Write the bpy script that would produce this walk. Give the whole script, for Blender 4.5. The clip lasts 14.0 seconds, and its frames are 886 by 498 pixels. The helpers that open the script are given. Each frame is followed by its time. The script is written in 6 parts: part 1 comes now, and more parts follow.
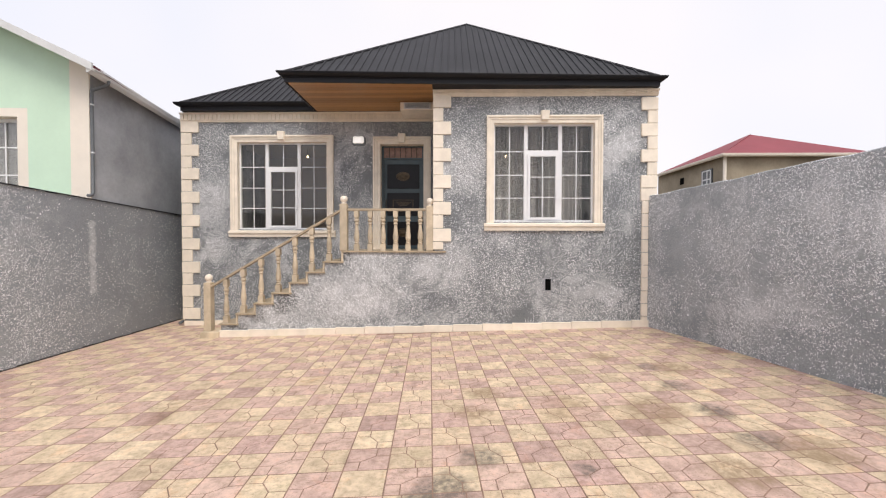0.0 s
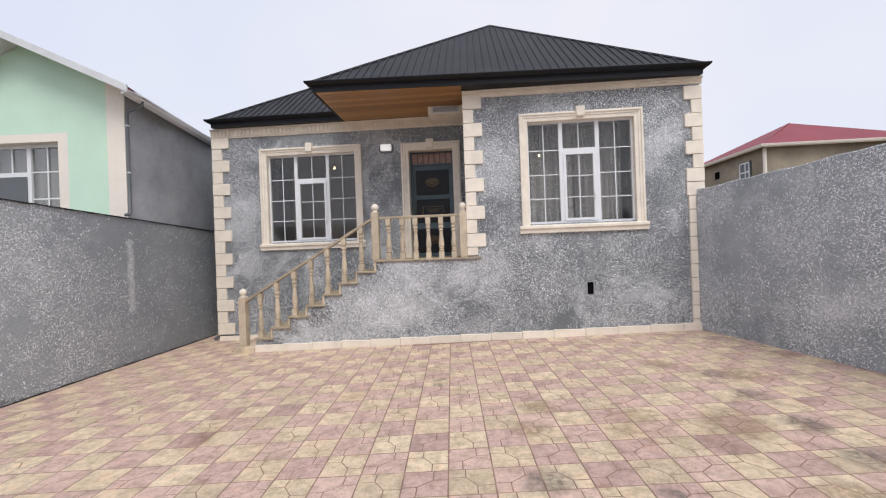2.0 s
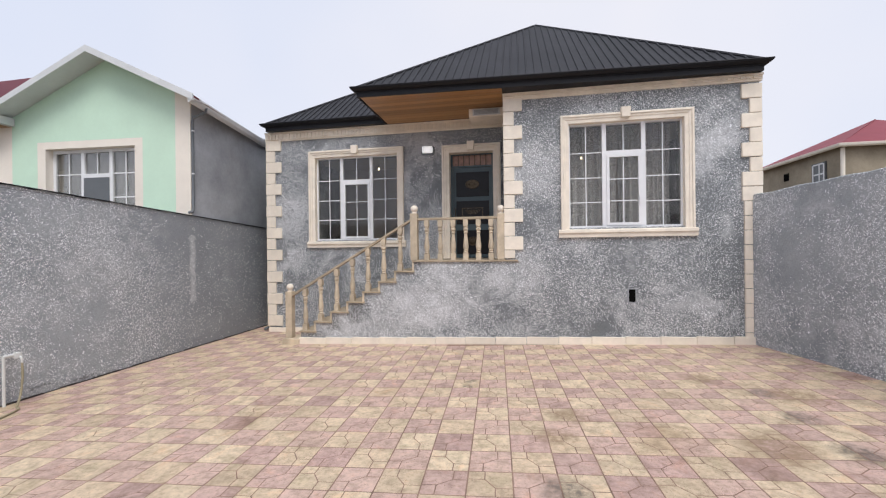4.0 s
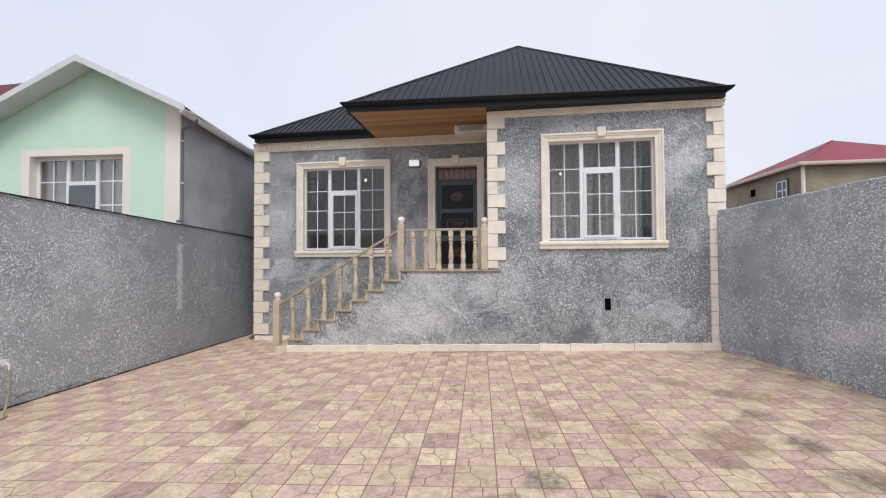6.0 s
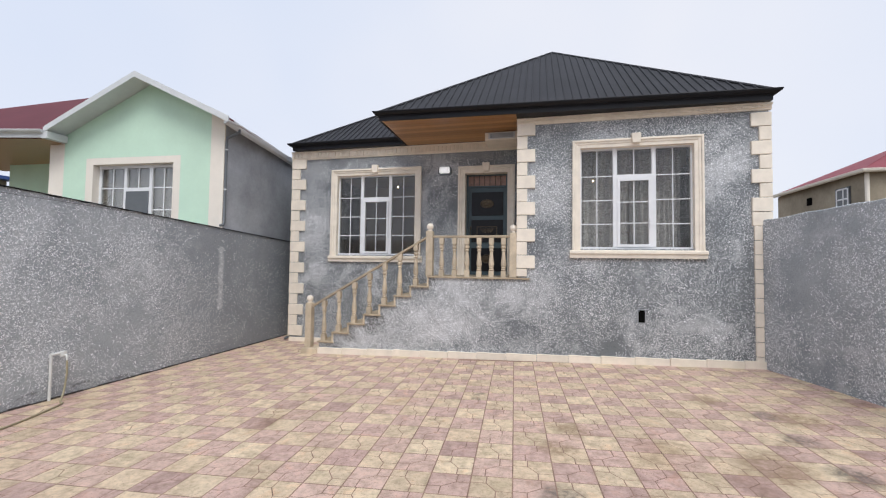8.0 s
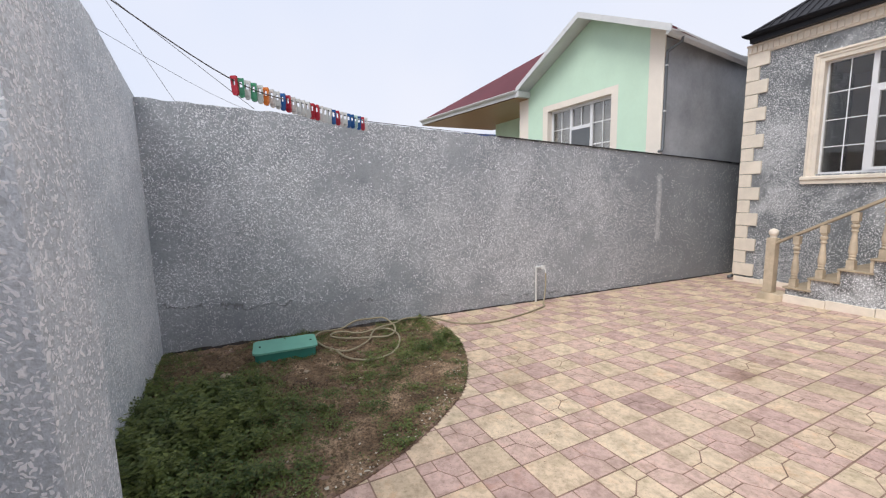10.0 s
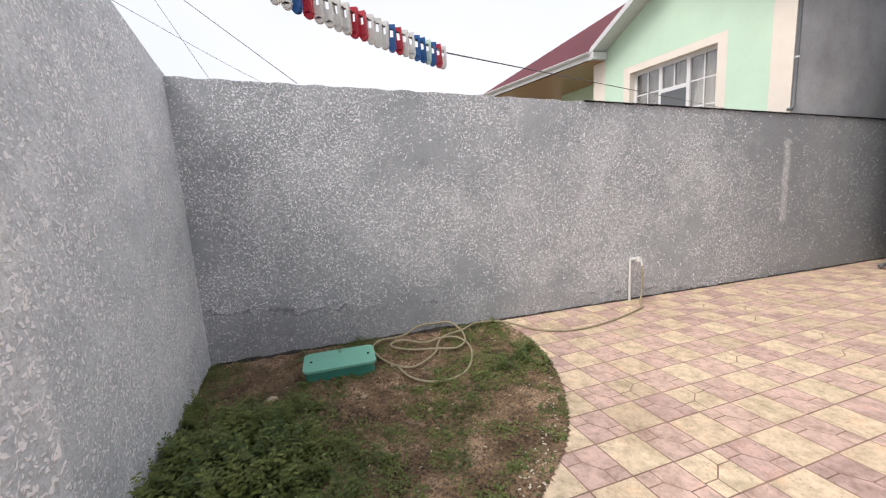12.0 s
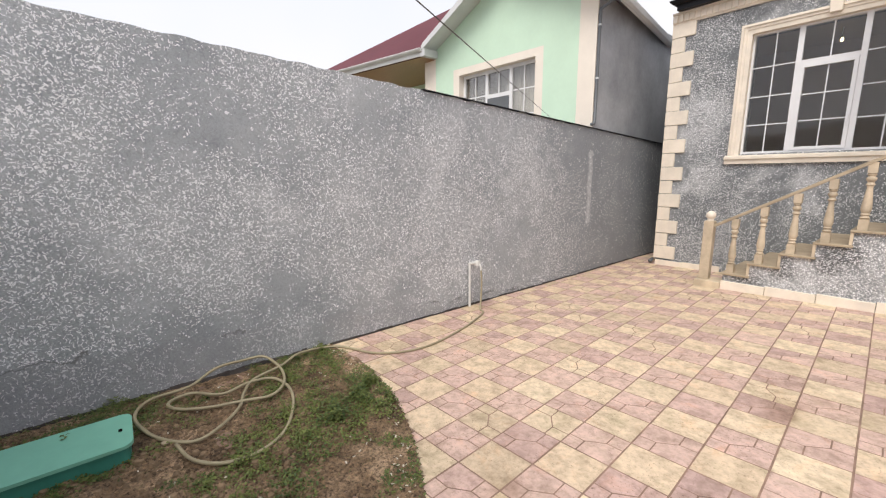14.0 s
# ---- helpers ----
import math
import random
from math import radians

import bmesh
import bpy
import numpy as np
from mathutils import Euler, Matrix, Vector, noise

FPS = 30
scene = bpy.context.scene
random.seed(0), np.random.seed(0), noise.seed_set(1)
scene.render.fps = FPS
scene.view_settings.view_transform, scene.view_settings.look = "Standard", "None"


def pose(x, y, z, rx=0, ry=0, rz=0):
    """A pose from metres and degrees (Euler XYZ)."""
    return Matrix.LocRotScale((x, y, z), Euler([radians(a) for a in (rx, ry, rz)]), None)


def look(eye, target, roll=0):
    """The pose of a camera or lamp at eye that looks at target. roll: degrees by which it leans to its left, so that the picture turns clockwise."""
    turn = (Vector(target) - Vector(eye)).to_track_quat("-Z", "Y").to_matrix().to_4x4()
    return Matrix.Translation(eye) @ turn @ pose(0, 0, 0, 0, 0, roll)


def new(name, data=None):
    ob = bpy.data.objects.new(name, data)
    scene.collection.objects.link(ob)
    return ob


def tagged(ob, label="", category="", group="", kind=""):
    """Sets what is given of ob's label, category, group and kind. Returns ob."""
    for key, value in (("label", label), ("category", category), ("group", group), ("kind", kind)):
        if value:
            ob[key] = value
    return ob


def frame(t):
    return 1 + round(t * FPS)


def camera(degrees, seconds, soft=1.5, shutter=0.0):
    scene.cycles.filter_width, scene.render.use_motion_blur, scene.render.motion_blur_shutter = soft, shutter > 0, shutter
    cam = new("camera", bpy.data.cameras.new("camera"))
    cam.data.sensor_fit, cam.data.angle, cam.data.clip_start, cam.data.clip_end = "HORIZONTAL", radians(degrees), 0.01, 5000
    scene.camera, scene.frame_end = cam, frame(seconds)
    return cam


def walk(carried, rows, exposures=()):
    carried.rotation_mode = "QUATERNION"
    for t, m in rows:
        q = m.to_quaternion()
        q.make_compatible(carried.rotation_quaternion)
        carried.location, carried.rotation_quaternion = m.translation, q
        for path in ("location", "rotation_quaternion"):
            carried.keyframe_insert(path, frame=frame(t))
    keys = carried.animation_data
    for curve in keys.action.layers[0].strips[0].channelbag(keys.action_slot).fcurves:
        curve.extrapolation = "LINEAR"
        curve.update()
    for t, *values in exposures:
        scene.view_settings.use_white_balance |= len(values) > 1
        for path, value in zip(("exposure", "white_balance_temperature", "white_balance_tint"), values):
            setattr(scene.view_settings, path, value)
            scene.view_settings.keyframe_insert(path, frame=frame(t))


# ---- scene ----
cam = camera(95.7, 14.0, 1.2)
PATH = [
    (0, (0.587, 0.363, 1.591), (0.547, 2.362, 1.55), 0.1),
    (0.5, (0.564, 0.412, 1.582), (0.625, 2.41, 1.55), -0.0),
    (1, (0.515, 0.447, 1.568), (0.585, 2.446, 1.552), -0.7),
    (1.5, (0.383, 0.502, 1.571), (0.37, 2.502, 1.565), -1.7),
    (2, (0.36, 0.584, 1.564), (0.212, 2.579, 1.564), -2.1),
    (2.5, (0.417, 0.682, 1.566), (0.134, 2.662, 1.573), -2.0),
    (2.7, (0.433, 0.695, 1.576), (0.104, 2.668, 1.582), -1.9),
    (4.8, (0.576, 0.362, 1.607), (0.206, 2.327, 1.607), -0.5),
    (5, (0.592, 0.326, 1.603), (0.24, 2.295, 1.606), -0.5),
    (5.5, (0.539, 0.286, 1.612), (0.227, 2.262, 1.63), -0.4),
    (6, (0.497, 0.263, 1.612), (0.212, 2.242, 1.66), -0.3),
    (6.5, (0.524, 0.264, 1.619), (0.253, 2.244, 1.701), -0.2),
    (7, (0.573, 0.26, 1.627), (0.294, 2.237, 1.732), 0.2),
    (7.5, (0.591, 0.267, 1.626), (0.26, 2.236, 1.74), 0.5),
    (8, (0.615, 0.273, 1.617), (0.16, 2.219, 1.697), 0.8),
    (8.5, (0.538, 0.279, 1.601), (-0.279, 2.105, 1.613), 0.5),
    (9, (0.316, 0.264, 1.593), (-0.985, 1.782, 1.531), 0.2),
    (9.2, (0.243, 0.247, 1.592), (-1.226, 1.601, 1.486), 0.1),
    (11.3, (-0.571, 0.211, 1.615), (-2.491, 0.63, 1.248), -3.1),
    (11.5, (-0.671, 0.223, 1.595), (-2.591, 0.655, 1.236), -3.3),
    (12, (-0.943, 0.326, 1.595), (-2.845, 0.847, 1.265), -3.5),
    (12.5, (-1.139, 0.403, 1.565), (-2.959, 1.184, 1.287), -3.1),
    (13, (-1.376, 0.435, 1.583), (-2.976, 1.617, 1.373), -1.9),
    (13.5, (-1.511, 0.53, 1.576), (-2.864, 1.989, 1.381), -0.5),
    (14, (-1.677, 0.687, 1.553), (-3.202, 1.928, 1.186), -0.6),
]
walk(cam, [(t, look(eye, target, roll)) for t, eye, target, roll in PATH],
     [(0, 0.62, 6850, 11), (0.4, 0.5, 6700, 11), (1.0, 0.44, 6500, 10), (1.6, 0.42, 6340, 10), (5.2, 0.42, 6330, 10), (6.6, 0.41, 6240, 8), (8.6, 0.41, 6230, 8), (9.2, 0.44, 6280, 9), (10.5, 0.58, 6500, 10), (11.5, 0.74, 6720, 11), (13, 0.75, 6800, 11), (14, 0.70, 6800, 10)])

# ---------------------------------------------------------------- world and light
world = bpy.data.worlds.new("overcast_sky")
scene.world = world
world.use_nodes = True
wn, wl = world.node_tree.nodes, world.node_tree.links
wn.clear()
w_out = wn.new("ShaderNodeOutputWorld")
w_bg = wn.new("ShaderNodeBackground")
w_sky = wn.new("ShaderNodeTexSky")
w_sky.sky_type = 'NISHITA'
w_sky.sun_disc = False
w_sky.sun_elevation = radians(54)
w_sky.sun_rotation = radians(158)
w_sky.dust_density = 3.0
w_mul = wn.new("ShaderNodeVectorMath")
w_mul.operation = 'SCALE'
w_mul.inputs["Scale"].default_value = 0.10
w_mix = wn.new("ShaderNodeMix")
w_mix.data_type = 'RGBA'
w_mix.inputs["Factor"].default_value = 0.9
w_map = wn.new("ShaderNodeTexCoord")
w_noise = wn.new("ShaderNodeTexNoise")
w_noise.inputs["Scale"].default_value = 1.3
w_noise.inputs["Detail"].default_value = 3.0
w_ramp = wn.new("ShaderNodeValToRGB")
w_ramp.color_ramp.elements[0].position = 0.3
w_ramp.color_ramp.elements[0].color = (0.74, 0.79, 0.93, 1)
w_ramp.color_ramp.elements[1].position = 0.75
w_ramp.color_ramp.elements[1].color = (0.92, 0.90, 0.94, 1)
wl.new(w_map.outputs["Generated"], w_noise.inputs["Vector"])
wl.new(w_noise.outputs["Fac"], w_ramp.inputs["Fac"])
wl.new(w_sky.outputs["Color"], w_mul.inputs[0])
wl.new(w_mul.outputs["Vector"], w_mix.inputs["A"])
wl.new(w_ramp.outputs["Color"], w_mix.inputs["B"])
wl.new(w_mix.outputs["Result"], w_bg.inputs["Color"])
w_bg.inputs["Strength"].default_value = 0.78
wl.new(w_bg.outputs["Background"], w_out.inputs["Surface"])

sun = new("sun", bpy.data.lights.new("sun", 'SUN'))
sun.data.energy = 1.5
sun.data.angle = radians(30)
sun.data.color = (1.0, 0.97, 0.93)
sun.matrix_world = look((2, -5, 7.5), (0, 0, 0))

# ---------------------------------------------------------------- materials
def nodes_of(name):
    m = bpy.data.materials.new(name)
    m.use_nodes = True
    nt = m.node_tree
    return m, nt.nodes, nt.links, nt.nodes["Principled BSDF"]


def ramp(nt_nodes, stops):
    r = nt_nodes.new("ShaderNodeValToRGB")
    cr = r.color_ramp
    while len(cr.elements) < len(stops):
        cr.elements.new(0.5)
    for e, (p, c) in zip(cr.elements, stops):
        e.position = p
        e.color = (*c, 1) if len(c) == 3 else c
    return r


def noise_tex(nd, ln, scale, detail=4.0, rough=0.6, coords=None, distortion=0.0):
    n = nd.new("ShaderNodeTexNoise")
    n.inputs["Scale"].default_value = scale
    n.inputs["Detail"].default_value = detail
    n.inputs["Roughness"].default_value = rough
    n.inputs["Distortion"].default_value = distortion
    if coords:
        ln.new(coords, n.inputs["Vector"])
    return n


def mixc(nd, ln, fac, a, b, mode='MIX'):
    m = nd.new("ShaderNodeMix")
    m.data_type = 'RGBA'
    m.blend_type = mode
    for sock, v in ((m.inputs["Factor"], fac), (m.inputs["A"], a), (m.inputs["B"], b)):
        if isinstance(v, (int, float)):
            sock.default_value = v
        elif isinstance(v, tuple):
            sock.default_value = (*v, 1)
        else:
            ln.new(v, sock)
    return m.outputs["Result"]


def bump(nd, ln, bsdf, height, strength, distance):
    b = nd.new("ShaderNodeBump")
    b.inputs["Strength"].default_value = strength
    b.inputs["Distance"].default_value = distance
    ln.new(height, b.inputs["Height"])
    ln.new(b.outputs["Normal"], bsdf.inputs["Normal"])


def world_coords(nd):
    g = nd.new("ShaderNodeNewGeometry")
    return g.outputs["Position"]


def simple(name, c, rough=0.6, metal=0.0, var=0.12, scale=6.0, bump_s=0.15, spread=0.0, dirt=None, spec=0.4):
    """A base colour with two scales of variation and fine relief."""
    m, nd, ln, b = nodes_of(name)
    pos = world_coords(nd)
    n1 = noise_tex(nd, ln, scale, 3, 0.6, pos)
    n2 = noise_tex(nd, ln, scale * 14, 4, 0.7, pos)
    lo = tuple(max(0.0, v * (1 - var)) for v in c)
    hi = tuple(min(1.0, v * (1 + var)) for v in c)
    r1 = ramp(nd, ((0.3, lo), (0.7, hi)))
    ln.new(n1.outputs["Fac"], r1.inputs["Fac"])
    r2 = ramp(nd, ((0.3, (1 - var * .6,) * 3), (0.7, (1, 1, 1))))
    ln.new(n2.outputs["Fac"], r2.inputs["Fac"])
    col = mixc(nd, ln, 1.0, r1.outputs["Color"], r2.outputs["Color"], 'MULTIPLY')
    if spread:
        oi = nd.new("ShaderNodeObjectInfo")
        rr = ramp(nd, ((0.0, (1 - spread,) * 3), (1.0, (1, 1, 1))))
        ln.new(oi.outputs["Random"], rr.inputs["Fac"])
        col = mixc(nd, ln, 1.0, col, rr.outputs["Color"], 'MULTIPLY')
    if dirt:
        n3 = noise_tex(nd, ln, 2.3, 6, 0.65, pos, 0.6)
        r3 = ramp(nd, ((0.55, (0, 0, 0)), (0.72, (1, 1, 1))))
        ln.new(n3.outputs["Fac"], r3.inputs["Fac"])
        col = mixc(nd, ln, r3.outputs["Color"], col, dirt)
    ln.new(col, b.inputs["Base Color"])
    b.inputs["Roughness"].default_value = rough
    b.inputs["Metallic"].default_value = metal
    b.inputs["Specular IOR Level"].default_value = spec
    if bump_s:
        bump(nd, ln, b, n2.outputs["Fac"], bump_s, 0.01)
    return m


def blotch(nd, ln, pos, spots, colour_in, colour, amount=1.0, wobble=0.25, stretch=(1, 1, 1)):
    """Soft-edged stains of uneven outline at given places: (x, y, z, radius)."""
    warp = noise_tex(nd, ln, 7, 4, 0.65, pos)
    add = nd.new("ShaderNodeVectorMath")
    add.operation = 'MULTIPLY_ADD'
    ln.new(warp.outputs["Color"], add.inputs[0])
    add.inputs[1].default_value = (wobble,) * 3
    ln.new(pos, add.inputs[2])
    grain = noise_tex(nd, ln, 22, 4, 0.7, pos)
    for x, y, z, r in spots:
        d = nd.new("ShaderNodeVectorMath")
        d.operation = 'SUBTRACT'
        ln.new(add.outputs[0], d.inputs[0])
        d.inputs[1].default_value = (x + wobble / 2, y + wobble / 2, z + wobble / 2)
        sc = nd.new("ShaderNodeVectorMath")
        sc.operation = 'MULTIPLY'
        ln.new(d.outputs[0], sc.inputs[0])
        sc.inputs[1].default_value = stretch
        le = nd.new("ShaderNodeVectorMath")
        le.operation = 'LENGTH'
        ln.new(sc.outputs[0], le.inputs[0])
        rr = nd.new("ShaderNodeMapRange")
        rr.inputs["From Min"].default_value = r
        rr.inputs["From Max"].default_value = r * 0.5
        rr.inputs["To Max"].default_value = amount
        ln.new(le.outputs["Value"], rr.inputs["Value"])
        mu = nd.new("ShaderNodeMath")
        mu.operation = 'MULTIPLY'
        mu.use_clamp = True
        g2 = nd.new("ShaderNodeMapRange")
        g2.inputs["From Min"].default_value = 0.35
        g2.inputs["From Max"].default_value = 0.6
        g2.inputs["To Min"].default_value = 0.35
        g2.inputs["To Max"].default_value = 1.0
        ln.new(grain.outputs["Fac"], g2.inputs["Value"])
        ln.new(rr.outputs["Result"], mu.inputs[0])
        ln.new(g2.outputs["Result"], mu.inputs[1])
        colour_in = mixc(nd, ln, mu.outputs[0], colour_in, colour)
    return colour_in


def plaster(name, base=0.20, flecks=0.5, size=1.0, white=0.62, smear=0.5, pale=(), dark=(), streak=(), ridge=False):
    """Thrown cement plaster: grey with curly white flecks and cloudy white patches."""
    m, nd, ln, b = nodes_of(name)
    pos = world_coords(nd)
    cloud = noise_tex(nd, ln, 0.55, 4, 0.55, pos)
    mid = noise_tex(nd, ln, 3.0, 4, 0.6, pos)
    fine = noise_tex(nd, ln, 60 / size, 3, 0.7, pos)
    t = base

    def math_node(op, a, c, d=None):
        n_ = nd.new("ShaderNodeMath")
        n_.operation = op
        for k_, v_ in enumerate((a, c, d)):
            if v_ is None:
                continue
            if isinstance(v_, (int, float)):
                n_.inputs[k_].default_value = v_
            else:
                ln.new(v_, n_.inputs[k_])
        return n_.outputs[0]

    both = math_node('MULTIPLY', math_node('ADD', cloud.outputs["Fac"], mid.outputs["Fac"]), 0.5)
    rb = ramp(nd, ((0.34, (t * .76, t * .82, t * .875)), (0.5, (t * .95, t * 1.01, t * 1.065)), (0.68, (t * 1.20, t * 1.26, t * 1.30))))
    ln.new(both, rb.inputs["Fac"])
    # how thickly the flecks lie
    dens = noise_tex(nd, ln, 1.0, 5, 0.6, pos, 0.3)
    lim = math_node('MULTIPLY_ADD', dens.outputs["Fac"], 5.2 * flecks, -1.75 * flecks)
    if pale:
        none = nd.new("ShaderNodeRGB")
        none.outputs[0].default_value = (0, 0, 0, 1)
        more = blotch(nd, ln, pos, pale, none.outputs[0], (1, 1, 1), 0.9, 0.5)
        lim = math_node('ADD', lim, math_node('MULTIPLY', more, 0.55))
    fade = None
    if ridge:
        # towards the house the render is smooth, and its colour is mixed darker
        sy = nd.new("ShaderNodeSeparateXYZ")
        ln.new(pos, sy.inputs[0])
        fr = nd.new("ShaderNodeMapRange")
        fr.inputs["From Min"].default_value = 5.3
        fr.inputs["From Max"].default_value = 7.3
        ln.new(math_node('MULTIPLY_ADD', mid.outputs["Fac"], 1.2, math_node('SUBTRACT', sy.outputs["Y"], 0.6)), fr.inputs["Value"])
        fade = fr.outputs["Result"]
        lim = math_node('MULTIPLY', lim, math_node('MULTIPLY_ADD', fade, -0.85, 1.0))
    # short strokes of white cement, one per cell, each turned its own way
    warp = noise_tex(nd, ln, 34 / size, 1, 0.5, pos)
    wv = nd.new("ShaderNodeVectorMath")
    wv.operation = 'MULTIPLY_ADD'
    ln.new(warp.outputs["Color"], wv.inputs[0])
    wv.inputs[1].default_value = (0.034 * size,) * 3
    ln.new(pos, wv.inputs[2])
    mask = None
    for sc, long_, short_, keep, dim in ((22, 0.50, 0.100, 0.75, 0.85), (32, 0.46, 0.135, 0.9, 0.8), (48, 0.44, 0.20, 0.9, 0.6)):
        vor = nd.new("ShaderNodeTexVoronoi")
        vor.inputs["Scale"].default_value = sc / size
        ln.new(wv.outputs[0], vor.inputs["Vector"])
        d_ = nd.new("ShaderNodeVectorMath")
        d_.operation = 'SUBTRACT'
        ln.new(wv.outputs[0], d_.inputs[0])
        ln.new(vor.outputs["Position"], d_.inputs[1])
        rot = nd.new("ShaderNodeVectorRotate")
        rot.rotation_type = 'EULER_XYZ'
        e_ = nd.new("ShaderNodeVectorMath")
        e_.operation = 'SCALE'
        e_.inputs["Scale"].default_value = 6.28
        ln.new(vor.outputs["Color"], e_.inputs[0])
        ln.new(d_.outputs[0], rot.inputs["Vector"])
        ln.new(e_.outputs[0], rot.inputs["Rotation"])
        sz = nd.new("ShaderNodeVectorMath")
        sz.operation = 'MULTIPLY'
        ln.new(rot.outputs[0], sz.inputs[0])
        k_ = sc / size
        sz.inputs[1].default_value = (k_ / long_, k_ / short_, k_ / 0.40)
        le = nd.new("ShaderNodeVectorMath")
        le.operation = 'LENGTH'
        ln.new(sz.outputs[0], le.inputs[0])
        edge_ = nd.new("ShaderNodeMapRange")
        edge_.inputs["From Min"].default_value = 1.1
        edge_.inputs["From Max"].default_value = 0.8
        ln.new(le.outputs["Value"], edge_.inputs["Value"])
        sep = nd.new("ShaderNodeSeparateColor")
        ln.new(vor.outputs["Color"], sep.inputs[0])
        on_ = math_node('LESS_THAN', sep.outputs[1], math_node('MULTIPLY', lim, keep))
        on_ = math_node('MULTIPLY', on_, math_node('MULTIPLY_ADD', sep.outputs[2], 1.0 - dim, dim))
        f_ = math_node('MULTIPLY', edge_.outputs["Result"], on_)
        mask = f_ if mask is None else math_node('MAXIMUM', mask, f_)
    # smears of whitewash
    sm = noise_tex(nd, ln, 0.9, 6, 0.68, pos, 0.4)
    rs = ramp(nd, ((0.52, (0, 0, 0)), (0.72, (smear, smear, smear))))
    ln.new(sm.outputs["Fac"], rs.inputs["Fac"])
    sm2 = mixc(nd, ln, 1.0, rs.outputs["Color"], fine.outputs["Fac"], 'MULTIPLY')
    col = mixc(nd, ln, sm2, rb.outputs["Color"], (white, white, white * 1.02))
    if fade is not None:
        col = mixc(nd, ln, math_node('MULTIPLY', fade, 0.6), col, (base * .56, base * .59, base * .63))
    if pale:
        col = blotch(nd, ln, pos, pale, col, (white * .95,) * 3, 0.10 if ridge else 0.26, 0.5)
    if streak:
        col = blotch(nd, ln, pos, streak, col, (white * .9,) * 3, 0.42, 0.12)
    if dark:
        col = blotch(nd, ln, pos, dark, col, (base * .35,) * 3, 0.9, 0.2)
    rfine = ramp(nd, ((0.3, (0.82,) * 3), (0.5, (0.99,) * 3), (0.7, (1.12,) * 3)))
    ln.new(fine.outputs["Fac"], rfine.inputs["Fac"])
    col = mixc(nd, ln, 1.0, col, rfine.outputs["Color"], 'MULTIPLY')
    # crests and pits that the thrown cement leaves
    crest = noise_tex(nd, ln, 26 / size, 3, 0.6, pos, 1.6)
    rcr = ramp(nd, ((0.36, (0.86,) * 3), (0.47, (1.0,) * 3), (0.53, (1.16,) * 3), (0.60, (1.0,) * 3)))
    ln.new(crest.outputs["Fac"], rcr.inputs["Fac"])
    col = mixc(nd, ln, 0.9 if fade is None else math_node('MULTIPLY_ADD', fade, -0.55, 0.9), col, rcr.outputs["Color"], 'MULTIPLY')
    col = mixc(nd, ln, mask, col, (white, white, white * 1.02))
    if ridge:
        # a ragged trowel ridge above the footing, with smoother, darker render below it
        xyz = nd.new("ShaderNodeSeparateXYZ")
        ln.new(pos, xyz.inputs[0])
        wave = noise_tex(nd, ln, 2.2, 5, 0.7, pos)
        lvl = math_node('ADD', math_node('MULTIPLY_ADD', xyz.outputs["Y"], 0.085, xyz.outputs["Z"]), math_node('MULTIPLY_ADD', wave.outputs["Fac"], 0.5, -0.55))
        gap = math_node('ABSOLUTE', lvl, None)
        edge = nd.new("ShaderNodeMapRange")
        edge.inputs["From Min"].default_value = 0.014
        edge.inputs["From Max"].default_value = 0.004
        edge.inputs["To Max"].default_value = 0.85
        ln.new(gap, edge.inputs["Value"])
        cut = noise_tex(nd, ln, 1.7, 2, 0.5, pos)
        on = math_node('GREATER_THAN', cut.outputs["Fac"], 0.5)
        col = mixc(nd, ln, math_node('MULTIPLY', edge.outputs["Result"], on), col, (base * .4,) * 3)
        low = math_node('LESS_THAN', lvl, 0.0)
        col = mixc(nd, ln, math_node('MULTIPLY', low, 0.35), col, (base * .75, base * .76, base * .8))
    ln.new(col, b.inputs["Base Color"])
    b.inputs["Roughness"].default_value = 0.85
    bump(nd, ln, b, math_node('ADD', mask, math_node('ADD', fine.outputs["Fac"], crest.outputs["Fac"])), 0.7, 0.007)
    return m


DARK_STAINS = ((2.93, 3.97, 0.09, 0.20), (2.92, 4.59, 0.09, 0.18), (2.95, 5.21, 0.09, 0.16), (2.95, 3.42, 0.09, 0.20), (0.80, 3.25, 0.02, 0.19), (1.51, 3.06, 0.04, 0.10), (0.56, 2.9, 0.01, 0.24), (0.39, 2.80, 0.0, 0.14), (-0.10, 5.22, -0.01, 0.08), (-0.08, 5.42, -0.01, 0.07), (-1.05, 7.1, -0.04, 0.10))
BROWN_STAINS = ((3.23, 3.27, 0.1, 0.3), (2.45, 4.02, 0.08, 0.35), (0.95, 4.47, 0.03, 0.22), (0.8, 4.0, 0.03, 0.2), (3.22, 5.16, 0.1, 0.3), (2.54, 5.65, 0.08, 0.22), (2.5, 3.0, 0.08, 0.25))


